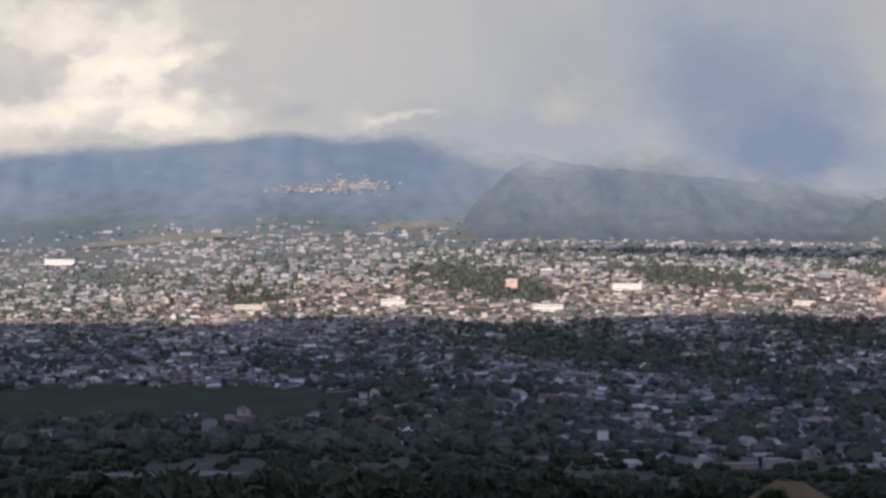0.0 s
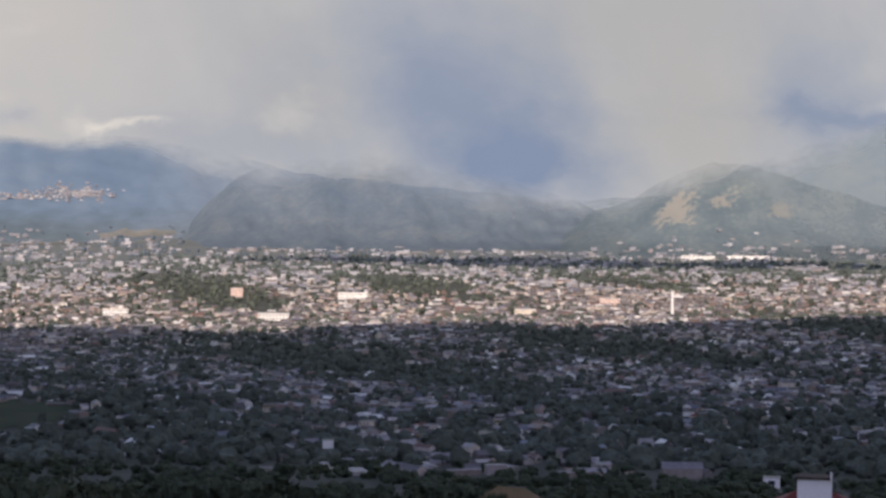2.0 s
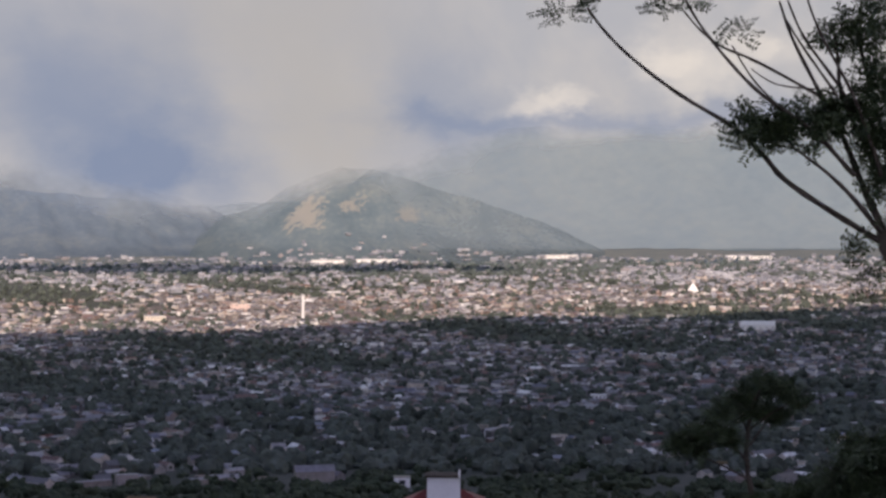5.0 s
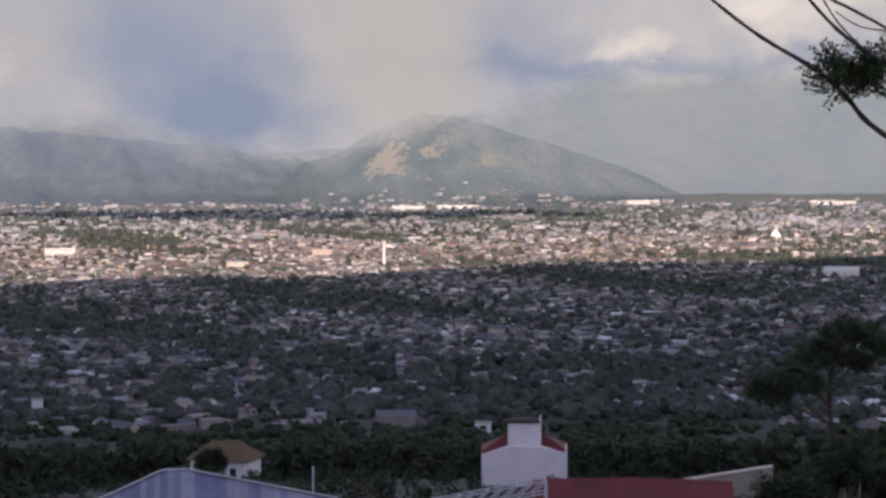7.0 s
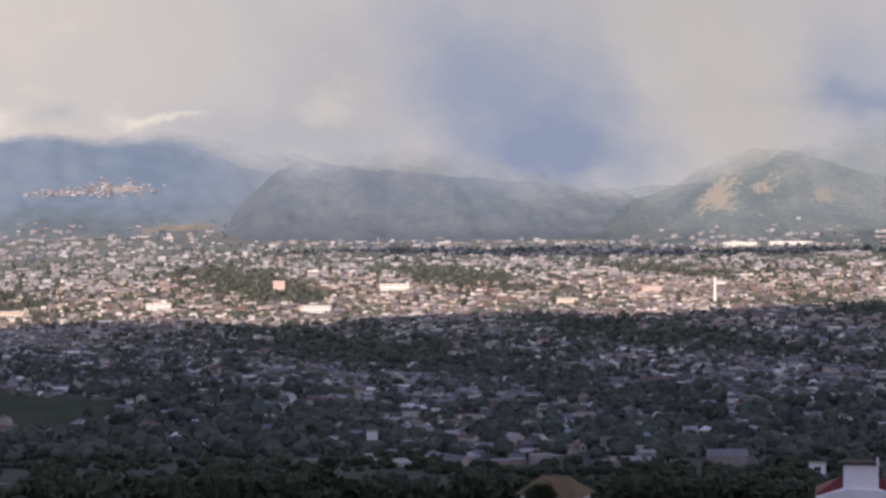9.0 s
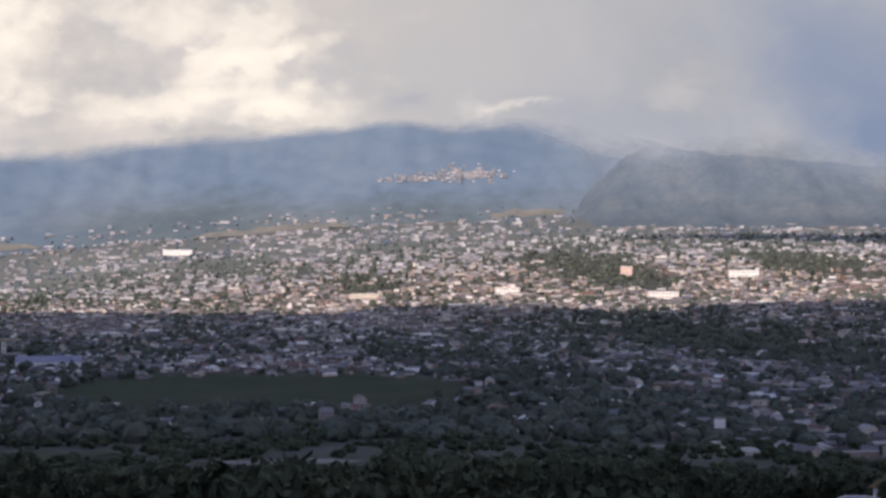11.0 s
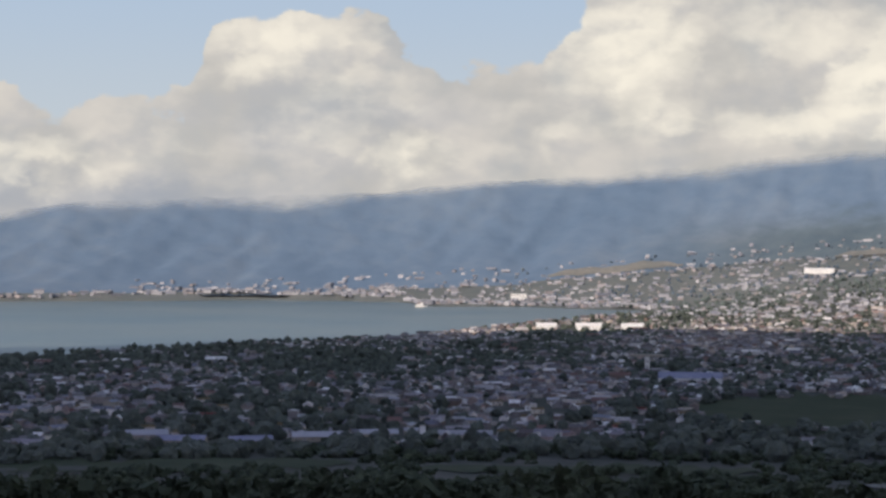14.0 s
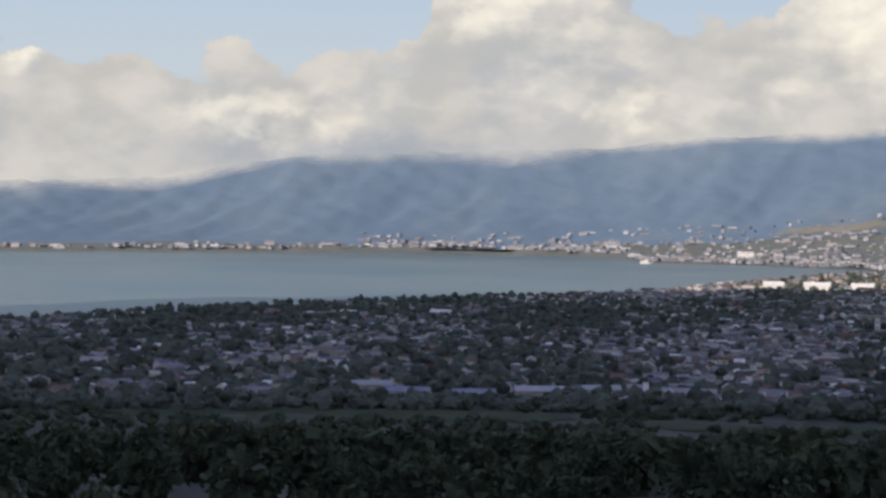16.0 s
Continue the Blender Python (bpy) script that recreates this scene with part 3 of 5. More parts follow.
def houses(name, az, r, size, tall, label, paints=None):
    """Many plain gabled and flat-roofed houses as one mesh."""
    x, y, z = place(az, r)
    n = len(x)
    yaw = np.radians(np.round(rng.uniform(0, 4, n)) * 90 + rng.normal(0, 14, n) + 20)
    sx, sy, h = rng.choice([0.8, 1.0, 1.1, 1.3, 1.6, 2.4], n) * rng.uniform(0.85, 1.15, n) * size, rng.uniform(0.6, 1.0, n) * size, rng.choice([0.8, 0.85, 1.0, 1.0, 1.8], n) * tall
    rise = np.where(rng.rand(n) < 0.45, 0.03, rng.uniform(0.2, 0.42, n)) * sy
    V = np.repeat(HOUSE_V[None], n, 0)
    out = np.empty_like(V)
    lx, ly = V[..., 0] * sx[:, None] / 2, V[..., 1] * sy[:, None] / 2
    out[..., 0] = lx * np.cos(yaw)[:, None] - ly * np.sin(yaw)[:, None] + x[:, None]
    out[..., 1] = lx * np.sin(yaw)[:, None] + ly * np.cos(yaw)[:, None] + y[:, None]
    lift = np.zeros(16)
    lift[[8, 9, 14, 15]] = 1
    out[..., 2] = z[:, None] - 0.6 + V[..., 2] * (h[:, None] + 0.6) + lift * rise[:, None]
    out[:, 14:, 2] += 0.08
    out[:, 10:14, 2] += 0.1
    base = np.arange(n) * 16
    faces = [tuple(b + i for i in f) for b in base.tolist() for f in HOUSE_F]
    me = mesh_of(name, out.reshape(-1, 3), faces, paints or [M_WALL, M_ROOF], np.tile(HOUSE_M, n))
    return tagged(new(name, me), label, "houses", kind="stuff")


def ico(level):
    bm = bmesh.new()
    bmesh.ops.create_icosphere(bm, subdivisions=level, radius=1)
    v = np.array([q.co[:] for q in bm.verts])
    f = np.array([[q.index for q in p.verts] for p in bm.faces])
    bm.free()
    return v, f


ICO1, ICO2 = ico(1), ico(2)


def crowns(name, x, y, z, radius, tall, form, label, mat=None, category="trees", kind="stuff"):
    """Leaf clumps, each an uneven ball, as one mesh."""
    v, f = form
    n = len(x)
    P = v[None] * (1 + rng.uniform(-0.32, 0.32, (n, len(v), 1)))
    P = P * np.stack([radius, radius * rng.uniform(0.8, 1.2, n), tall], -1)[:, None]
    P = P + np.stack([x, y, z], -1)[:, None]
    F = (f[None] + (np.arange(n) * len(v))[:, None, None]).reshape(-1, 3)
    me = mesh_of(name, P.reshape(-1, 3), F, [mat or M_LEAF])
    return tagged(new(name, me), label, category, kind=kind)


def quarter(az, r):
    """How much closer (or, below zero, looser) than usual a part of the shaded town is built."""
    middle = np.clip((4 - az) / 6, 0, 1) * np.clip((az + 19) / 4, 0, 1) * (r > 1540) * (r < 2400)
    loose = np.clip((az - 2) / 8, 0, 1) * np.clip((2150 - r) / 500, 0, 1) + np.clip((-24 - az) / 8, 0, 1) * np.clip((2300 - r) / 300, 0, 1)
    east = np.clip((az - 16) / 6, 0, 1) * np.clip((1800 - r) / 400, 0, 1)
    return 0.7 * middle - 0.4 * loose - 0.4 * east


def thinned(az, r):
    """Share of the building land that is built on: full in the plain, falling towards the foothills."""
    return np.interp(r, (2500, 2900, 3300, 3600, 3850), (1.0, 0.8, 0.5, 0.38, 0.25)) * np.where((az > 22) & (r > 2800), 1.25, 1.0)


def build_town():
    zones = ((1700, 860, 1010, 7.8, 2.9), (5600, 1000, 1500, 7.8, 2.9), (22500, 1480, 2480, 7.4, 2.8), (17500, 2350, 3300, 8.2, 3.2), (8500, 3250, 3850, 9.0, 3.3))
    A, R, S, T = [], [], [], []
    for n, r0, r1, s, t in zones:
        az, r = scatter(n, -52, 42, r0, r1)
        x, y = r * np.sin(np.radians(az)), r * np.cos(np.radians(az))
        clump = 1.3 * rough_noise(x, y, 0, 420, 3) + 0.9 * rough_noise(x, y, 0, 1100, 2) + np.where(r > 1900, 0.62, 0.5) + quarter(az, r)
        keep = dry_land(az, r) & ~open_field(az, r) & (clump > rng.uniform(-0.55, 0.75, n)) & ((r > 1430) | (rng.rand(n) < 0.45)) & ((r > 1060) | (az > -3)) & ((r > 1210) | (az < -17) | (az > -2) | (rng.rand(n) < 0.12)) & (rng.rand(n) < thinned(az, r))
        A.append(az[keep]); R.append(r[keep]); S.append(np.full(keep.sum(), s)); T.append(np.full(keep.sum(), t))
    A, R, S, T = map(np.concatenate, (A, R, S, T))
    out = R > 3050 + rng.normal(0, 130, len(R))
    houses("town_houses", A[~out], R[~out], S[~out], T[~out], "crowded low houses with pale walls and sheet roofs across the valley")
    # the outer houses get the haze-greyed palette
    houses("outskirt_houses", A[out], R[out], S[out], T[out], "houses painted haze-grey, thinning out towards the foothills", [M_HAZED_PAINT, M_HAZED_PAINT])
    # the strip along the far shore and the hamlet on the range
    az, r = scatter(900, -52, -16.5, 3000, 4200)
    az = az[rng.rand(len(az)) < np.interp(az, (-46, -38, -30, -20), (0.15, 0.3, 0.6, 0.9))]
    far = lerp(FAR_SHORE, az) + 12 + np.abs(rng.normal(0, 1, len(az))) * np.interp(az, (-45, -30, -20), (25, 70, 110))
    houses("shore_houses", az, np.minimum(far, 4230), 10.5, 3.8, "pale buildings strung along the far shore of the bay", [M_HAZED_PAINT, M_HAZED_PAINT])
    az = np.r_[rng.normal(-2.9, 0.55, 210), rng.normal(-4.6, 0.8, 60)]
    r = np.r_[rng.normal(4466, 17, 210), rng.normal(4452, 8, 60)]
    houses("mountain_houses", az, r, 7.0, 2.2, "small pale hamlet high on the mountain side", [M_HAZED_PAINT, M_HAZED_PAINT])
    az, r = scatter(900, -34, -4, 3720, 4290, 2.0)
    keep = dry_land(az, r, 6) & ~dry_field(az, r)
    houses("hillfoot_houses", az[keep], r[keep], 9.0, 3.0, "scattered pale houses below the blue range", [M_HAZED_PAINT, M_HAZED_PAINT])
    az, r = scatter(650, -10, 36, 3780, 4250)
    keep = ((az < 0.5) | (r < 3900)) & ~dry_field(az, r)
    az, r = az[keep], r[keep]
    houses("foothill_houses", az, r, 9.0, 3.0, "scattered pale houses on the foothills", [M_HAZED_PAINT, M_HAZED_PAINT])


def build_woods():
    # town trees, in three belts of falling detail
    for n, r0, r1, rad, form, nm in ((6000, 950, 1500, 4.3, ICO2, "garden_trees"), (23500, 1480, 2500, 3.9, ICO1, "town_trees"), (15500, 2400, 3700, 4.0, ICO1, "far_trees"), (5200, 3680, 4290, 3.6, ICO1, "hillfoot_trees")):
        az, r = scatter(n, -52, 42, r0, r1)
        x, y = r * np.sin(np.radians(az)), r * np.cos(np.radians(az))
        clump = 1.3 * rough_noise(x, y, 0, 420, 3) + 0.9 * rough_noise(x, y, 0, 1100, 2) + quarter(az, r)
        keep = dry_land(az, r, 3) & ~open_field(az, r) & ~dry_field(az, r) & (clump < rng.uniform(-0.5, 1.3, n)) & ((r < 3850) | ((az < 0.5) & (az > -22) & (rng.rand(n) < 0.6)))
        az, r = az[keep], r[keep]
        x, y, z = place(az, r)
        rr = rng.uniform(0.6, 1.35, len(x)) * rad
        tall = rr * rng.uniform(0.7, 1.15, len(x))
        # hillfoot trees take the hill's colour, haze included
        crowns(nm, x, y, z + tall * 0.75, rr, tall, form, "dark green trees between the houses", M_HILL_HAZED if nm == "hillfoot_trees" else M_LEAF)
    # the wooded slope below the viewpoint
    az, r = scatter(4200, -60, 45, 430, 1060)
    near_town = (az > -3) & (r > 880) & (rng.rand(len(az)) < 0.6)
    az, r = az[~near_town], r[~near_town]
    u = rough_noise(r * np.sin(np.radians(az)), r * np.cos(np.radians(az)), 0, 120, 3)
    keep = (u > -0.35) & ~np.any([(az > a0) & (az < a1) & (r > r0) & (r < r1) for a0, a1, r0, r1 in SLOPE_MEADOWS], axis=0) & ~((az > -12.0) & (az < -5.8) & (r > 650) & (r < 800))
    az, r = az[keep], r[keep]
    x, y, z = place(az, r)
    X, Y, Zs, RR = [], [], [], []
    for i in range(len(x)):
        rad = rng.uniform(1.8, 3.6)
        for j in range(9):
            X.append(x[i] + rng.normal(0, rad * 0.55)); Y.append(y[i] + rng.normal(0, rad * 0.55)); Zs.append(z[i] + rng.uniform(0.5, 1.6) * rad * 0.7); RR.append(rad * rng.uniform(0.45, 0.75))
    X, Y, Zs, RR = map(np.array, (X, Y, Zs, RR))
    east = np.degrees(np.arctan2(X, Y)) > -4
    for nm, pick, mat in (("slope_trees", ~east, M_SLOPE), ("orchard_trees", east, M_SLOPE)):
        crowns(nm, X[pick], Y[pick], Zs[pick], RR[pick], RR[pick] * 0.9, ICO1, "dark green trees and bushes on the slope below", mat)


build_town()
build_woods()


# ---- paints of single things ----
M_WHITE = material("white_render", [(0.70, 0.69, 0.68), (0.80, 0.79, 0.77), (0.84, 0.83, 0.81)], 0.5, 0.8, obj=0.08)
M_CREAM = material("cream_render", [(0.60, 0.53, 0.44), (0.70, 0.62, 0.52), (0.74, 0.68, 0.60)], 0.4, 0.8, obj=0.08)
M_PINK = material("pink_render", [(0.66, 0.48, 0.42), (0.74, 0.58, 0.52)], 0.4, 0.8)
M_REDSHEET = material("red_sheet_roof", [(0.10, 0.015, 0.014), (0.15, 0.022, 0.019), (0.07, 0.014, 0.013)], 0.7, 0.55, obj=0.1)
M_TILE = material("orange_brown_tiles", [(0.125, 0.092, 0.050), (0.165, 0.122, 0.064), (0.10, 0.075, 0.044)], 1.2, 0.85, obj=0.12)
M_TINS = [material("tin_sheet_" + n, c, 0.8, 0.5, 0.0, metal=0.15, stretch=(1, 1, 0.2), obj=0.12)
          for n, c in (("grey", [(0.20, 0.21, 0.25), (0.30, 0.31, 0.36)]), ("blue", [(0.12, 0.135, 0.21), (0.18, 0.195, 0.28)]), ("pale", [(0.38, 0.38, 0.41), (0.48, 0.47, 0.50)]))]
M_GREYSHEET = material("grey_sheet_roof", [(0.30, 0.30, 0.33), (0.42, 0.41, 0.43)], 0.3, 0.5, obj=0.2)
M_BLUESHEET = material("violet_sheet_roof", [(0.18, 0.18, 0.27), (0.24, 0.24, 0.33), (0.31, 0.31, 0.37)], 0.15, 0.5, obj=0.15)
M_GLASS = material("dark_window_glass", [(0.02, 0.025, 0.03), (0.05, 0.055, 0.06)], 0.8, 0.15)
M_WOOD = material("dark_wood", [(0.08, 0.05, 0.03), (0.13, 0.08, 0.05)], 2.0, 0.7)
M_BARK = material("bark", [(0.035, 0.028, 0.022), (0.075, 0.06, 0.048), (0.11, 0.09, 0.07)], 9.0, 0.9, 0.01, stretch=(1, 1, 0.3))
M_PALEBARK = material("pale_bark", [(0.22, 0.21, 0.17), (0.34, 0.33, 0.27)], 6.0, 0.9, 0.01)
M_LEAVES = material("leaves", [(0.022, 0.035, 0.017), (0.038, 0.055, 0.025), (0.062, 0.080, 0.034)], 3.0, 0.6, island=0.4)
M_CONCRETE = material("bare_concrete", [(0.28, 0.25, 0.21), (0.38, 0.34, 0.28), (0.30, 0.28, 0.25)], 0.6, 0.9, 0.01)
M_METAL = material("pale_painted_steel", [(0.42, 0.42, 0.44), (0.55, 0.55, 0.56)], 1.5, 0.5)


def box(bm, x0, y0, z0, x1, y1, z1):
    vs = [bm.verts.new((x, y, z)) for z in (z0, z1) for x, y in ((x0, y0), (x1, y0), (x1, y1), (x0, y1))]
    for f in ((3, 2, 1, 0), (4, 5, 6, 7), (0, 1, 5, 4), (1, 2, 6, 5), (2, 3, 7, 6), (3, 0, 4, 7)):
        bm.faces.new([vs[i] for i in f])
    return bm


def slab(bm, pts, thick):
    """A flat plate from its corner points, with thickness downwards."""
    up = [bm.verts.new(p) for p in pts]
    lo = [bm.verts.new((p[0], p[1], p[2] - thick)) for p in pts]
    bm.faces.new(up)
    bm.faces.new(lo[::-1])
    for i in range(len(pts)):
        j = (i + 1) % len(pts)
        bm.faces.new((up[i], lo[i], lo[j], up[j]))
    return bm


def thing(name, label, category, group=""):
    return tagged(new(name), label, category, group)


def window(parent, x, y, z, w_, h, m=None):
    """A framed window standing 6 cm proud of a wall that faces -y."""
    bm = bmesh.new()
    t = 0.12
    for a in ((x - w_ / 2, x + w_ / 2, z - h / 2 - t, z - h / 2), (x - w_ / 2, x + w_ / 2, z + h / 2, z + h / 2 + t), (x - w_ / 2 - t, x - w_ / 2, z - h / 2 - t, z + h / 2 + t), (x + w_ / 2, x + w_ / 2 + t, z - h / 2 - t, z + h / 2 + t)):
        box(bm, a[0], y - 0.09, a[2], a[1], y - 0.003, a[3])
    f = part("window", bm, m or M_WHITE, parent)
    part("pane", box(bmesh.new(), x - w_ / 2, y - 0.05, z - h / 2, x + w_ / 2, y - 0.003, z + h / 2), M_GLASS, f)
    return f


def gable_walls(bm, w_, d, h, rise):
    """Walls with gables at the two ends in x, standing a little into the ground."""
    x, y = w_ / 2, d / 2
    V = [bm.verts.new(p) for p in ((-x, -y, -1.2), (x, -y, -1.2), (x, y, -1.2), (-x, y, -1.2), (-x, -y, h), (x, -y, h), (x, y, h), (-x, y, h), (-x, 0, h + rise), (x, 0, h + rise))]
    for f in ((0, 1, 5, 4), (1, 2, 6, 9, 5), (2, 3, 7, 6), (3, 0, 4, 8, 7), (3, 2, 1, 0), (4, 5, 9, 8), (6, 7, 8, 9)):
        bm.faces.new([V[i] for i in f])
    return bm


def gable_house(label, w_, d, h, rise, wall, roof, group="", name="house", windows=3, stories=1):
    """A gabled house with two roof plates, a door and windows on the side that faces -y."""
    e = thing(name, label, "house", group)
    part("wall", gable_walls(bmesh.new(), w_, d, h, rise), wall, e)
    o, x = 0.45, w_ / 2 + 0.35
    drop = rise * o / (d / 2)
    for s in (-1, 1):
        pts = [(-x, s * (d / 2 + o), h - drop + 0.16), (x, s * (d / 2 + o), h - drop + 0.16), (x, 0, h + rise + 0.16), (-x, 0, h + rise + 0.16)]
        part("roof", slab(bmesh.new(), pts if s < 0 else pts[::-1], 0.1), roof, e)
    for k in range(stories):
        for i in range(windows):
            window(e, -w_ / 2 + w_ * (i + 0.5) / windows, -d / 2, (k + 0.55) * h / stories, 1.0, 1.1)
    part("door", box(bmesh.new(), w_ / 2 / windows - 0.4, -d / 2 - 0.06, -0.2, w_ / 2 / windows + 0.45, -d / 2 - 0.004, 2.0), M_WOOD, e)
    return e


def flat_house(label, w_, d, h, wall, roof, group="", name="house", cols=3, rows=1, category="house"):
    """A flat-roofed block with a parapet and rows of windows."""
    e = thing(name, label, category, group)
    part("wall", box(bmesh.new(), -w_ / 2, -d / 2, -1.5, w_ / 2, d / 2, h), wall, e)
    part("roof", box(bmesh.new(), -w_ / 2 - 0.25, -d / 2 - 0.25, h + 0.003, w_ / 2 + 0.25, d / 2 + 0.25, h + 0.35), roof, e)
    for r_ in range(rows):
        for c in range(cols):
            window(e, -w_ / 2 + w_ * (c + 0.5) / cols, -d / 2, h * (r_ + 0.55) / rows, w_ / cols * 0.4, h / rows * 0.4)
    return e


def hip_roof(bm, w_, d, z, rise, over=0.5, ridge=0.3):
    x, y, k = w_ / 2 + over, d / 2 + over, max(0.05, (w_ - d) / 2 * ridge + 0.3)
    V = [bm.verts.new(p) for p in ((-x, -y, z), (x, -y, z), (x, y, z), (-x, y, z), (-k, 0, z + rise), (k, 0, z + rise), (-x, -y, z - 0.15), (x, -y, z - 0.15), (x, y, z - 0.15), (-x, y, z - 0.15))]
    for f in ((0, 1, 5, 4), (1, 2, 5), (2, 3, 4, 5), (3, 0, 4), (6, 7, 1, 0), (7, 8, 2, 1), (8, 9, 3, 2), (9, 6, 0, 3), (9, 8, 7, 6)):
        bm.faces.new([V[i] for i in f])
    return bm


def stand(ob, az, r, turned=0.0, lift=0.0):
    """Set a thing on the land with its -y side towards the viewpoint, then turned by some degrees."""
    x, y, z = at(az, r)
    ob.matrix_basis = pose(x, y, z + lift, 0, 0, -az + turned)
    return ob


# ---- houses of the near town, each a thing ----
def build_near_houses():
    kinds = []
    paints = ((M_WHITE, M_GREYSHEET, "white house with a grey sheet roof among trees"), (M_CREAM, M_TILE, "cream house with a brown tiled roof among trees"),
              (M_CONCRETE, M_GREYSHEET, "bare concrete house with a grey sheet roof among trees"), (M_PINK, M_REDSHEET, "pinkish house with a dark red roof among trees"),
              (M_WHITE, M_TILE, "white house with a brown tiled roof among trees"), (M_CONCRETE, M_TINS[0], "grey block house with a tin roof among trees"))
    for i, (wall, roof, label) in enumerate(paints):
        kinds.append(gable_house(label, 8.0 + i * 0.8, 6.2 + (i % 3) * 0.7, 2.9 + 0.15 * i, 1.0 + 0.2 * (i % 3), wall, roof, "houses of the near town"))
    for i, (wall, label) in enumerate(((M_WHITE, "white flat-roofed house among trees"), (M_CREAM, "cream flat-roofed house among trees"), (M_CONCRETE, "unpainted flat-roofed block house among trees"))):
        kinds.append(flat_house(label, 7.5 + i, 7.0, 3.2 + 2.6 * (i == 1), wall, M_CONCRETE, "houses of the near town", cols=3, rows=1 + (i == 1)))
    r_ = np.random.RandomState(5)
    used = 0
    tries = []
    while used < 260:
        az, r = r_.uniform(-48, 38), math.sqrt(r_.uniform(1010 ** 2, 1420 ** 2))
        x, y = r * math.sin(radians(az)), r * math.cos(radians(az))
        if open_field(np.array([az]), np.array([r]))[0] or (az < 2 and r < 1080) or (-17 < az < -2 and r < 1210 and used % 6) or any((x - a) ** 2 + (y - b) ** 2 < 150 for a, b in tries):
            continue
        tries.append((x, y))
        src = kinds[used % len(kinds)] if used < len(kinds) else kinds[r_.randint(len(kinds))]
        m = pose(x, y, float(height(x, y)) + 0.1, 0, 0, -az + r_.choice([0, 0, 90, 180]) + r_.normal(0, 18))
        if used < len(kinds):
            src.matrix_basis = m
        else:
            copy_thing(src, m)
        used += 1


build_near_houses()


# ---- landmarks of the valley ----
def block(label, az, r, w_, d, h, wall=M_WHITE, roof=M_WHITE, cols=4, rows=1, turned=0.0, name="building"):
    return stand(flat_house(label, w_, d, h, wall, roof, "", name, cols, rows, "building"), az, r, turned)


def shed(label, az, r, w_, d, h, rise, wall, roof, turned=0.0, name="warehouse", windows=6):
    e = stand(gable_house(label, w_, d, h, rise, wall, roof, "", name, windows), az, r, turned)
    return tagged(e, category="warehouse")


block("narrow white three-storey block rising out of trees", 5.2, 1040, 6.4, 6, 8.6, M_WHITE, M_CONCRETE, 0, 0)
block("narrow white tower block beside a terrace of grey houses", -24.78, 1130, 3.8, 4, 8.0, M_WHITE, M_CONCRETE, 0, 0)
block("small white house at the edge of a green field", -12.47, 1560, 8, 6, 3.6)
block("small white hut at the edge of a green field", -9.57, 1550, 6, 6, 4.2)
block("pinkish-white block above the sunlit houses", 2.22, 2860, 19, 14, 15, M_PINK, M_WHITE, 5, 4)
block("long white low building among sunlit houses", 5.93, 2800, 46, 14, 10.5, M_WHITE, M_WHITE, 12, 2)
shed("long white-roofed warehouse on the foothill", -12.18, 3840, 62, 22, 7, 4, M_WHITE, M_WHITE)
shed("wide white-roofed hall in the shaded town", 30.76, 2285, 42, 18, 6, 5, M_WHITE, M_WHITE)
block("small white house in the shaded town", 25.7, 1560, 14, 8, 3.8)
block("white cube of a house in the shaded town", 28.84, 1720, 7.5, 7, 5.2)
block("low white house in the shaded town", 19.94, 2115, 16, 9, 5)
block("white hut in the shaded town", 19.39, 830, 7.5, 6, 4.6, M_WHITE, M_CONCRETE, 1)
shed("long blue-roofed hall in the shaded town", -16.2, 1645, 58, 20, 5, 5, M_WHITE, M_BLUESHEET)
shed("low violet-roofed market hall", -32.5, 1090, 30, 12, 3.2, 2.6, M_CONCRETE, M_BLUESHEET, -12)
shed("low violet-roofed market hall", -30.3, 1080, 26, 12, 3.0, 2.4, M_CONCRETE, M_BLUESHEET, 7)
shed("low grey-roofed market hall", -28.2, 1095, 30, 12, 3.2, 2.6, M_CONCRETE, M_GREYSHEET, 4)
shed("low pale-roofed market hall", -33.6, 1130, 26, 12, 3.2, 2.6, M_CONCRETE, M_TINS[2], 4)
shed("low grey-roofed terrace of workshops", -23.4, 1120, 34, 11, 3.0, 2.4, M_CONCRETE, M_GREYSHEET, -3)
shed("low grey-roofed terrace of workshops", -26.2, 1125, 24, 12, 3.4, 2.2, M_CONCRETE, M_TINS[2], 5)
for az_, w_ in ((-20.8, 30), (-19.45, 38), (-18.05, 32)):
    shed("long white harbour warehouse by the water", az_, 2630, w_, 18, 7.5, 3.0, M_WHITE, M_WHITE, 0, "warehouse", 8)
block("white harbour building with a red ground floor", -21.69, 3870, 36, 16, 12, M_WHITE, M_WHITE, 8, 2)
block("long white institute building below the quarried hill", 17.0, 3690, 70, 12, 8, M_WHITE, M_WHITE, 14, 2)
block("long white institute building below the quarried hill", 18.6, 3700, 90, 12, 8, M_WHITE, M_WHITE, 16, 2)
block("long white building on the foothill", 24.5, 3800, 70, 12, 7, M_WHITE, M_WHITE, 12, 1)
block("long white building on the foothill", 30.5, 3780, 90, 12, 7, M_WHITE, M_WHITE, 12, 1)
block("long cream building among sunlit houses", -6.2, 2700, 40, 14, 9, M_CREAM, M_WHITE, 10, 2)
block("long white building among sunlit houses", -1.6, 2620, 36, 14, 10, M_WHITE, M_PINK, 9, 2)
block("long white building among sunlit houses", 3.4, 2480, 42, 16, 10, M_WHITE, M_WHITE, 9, 2)
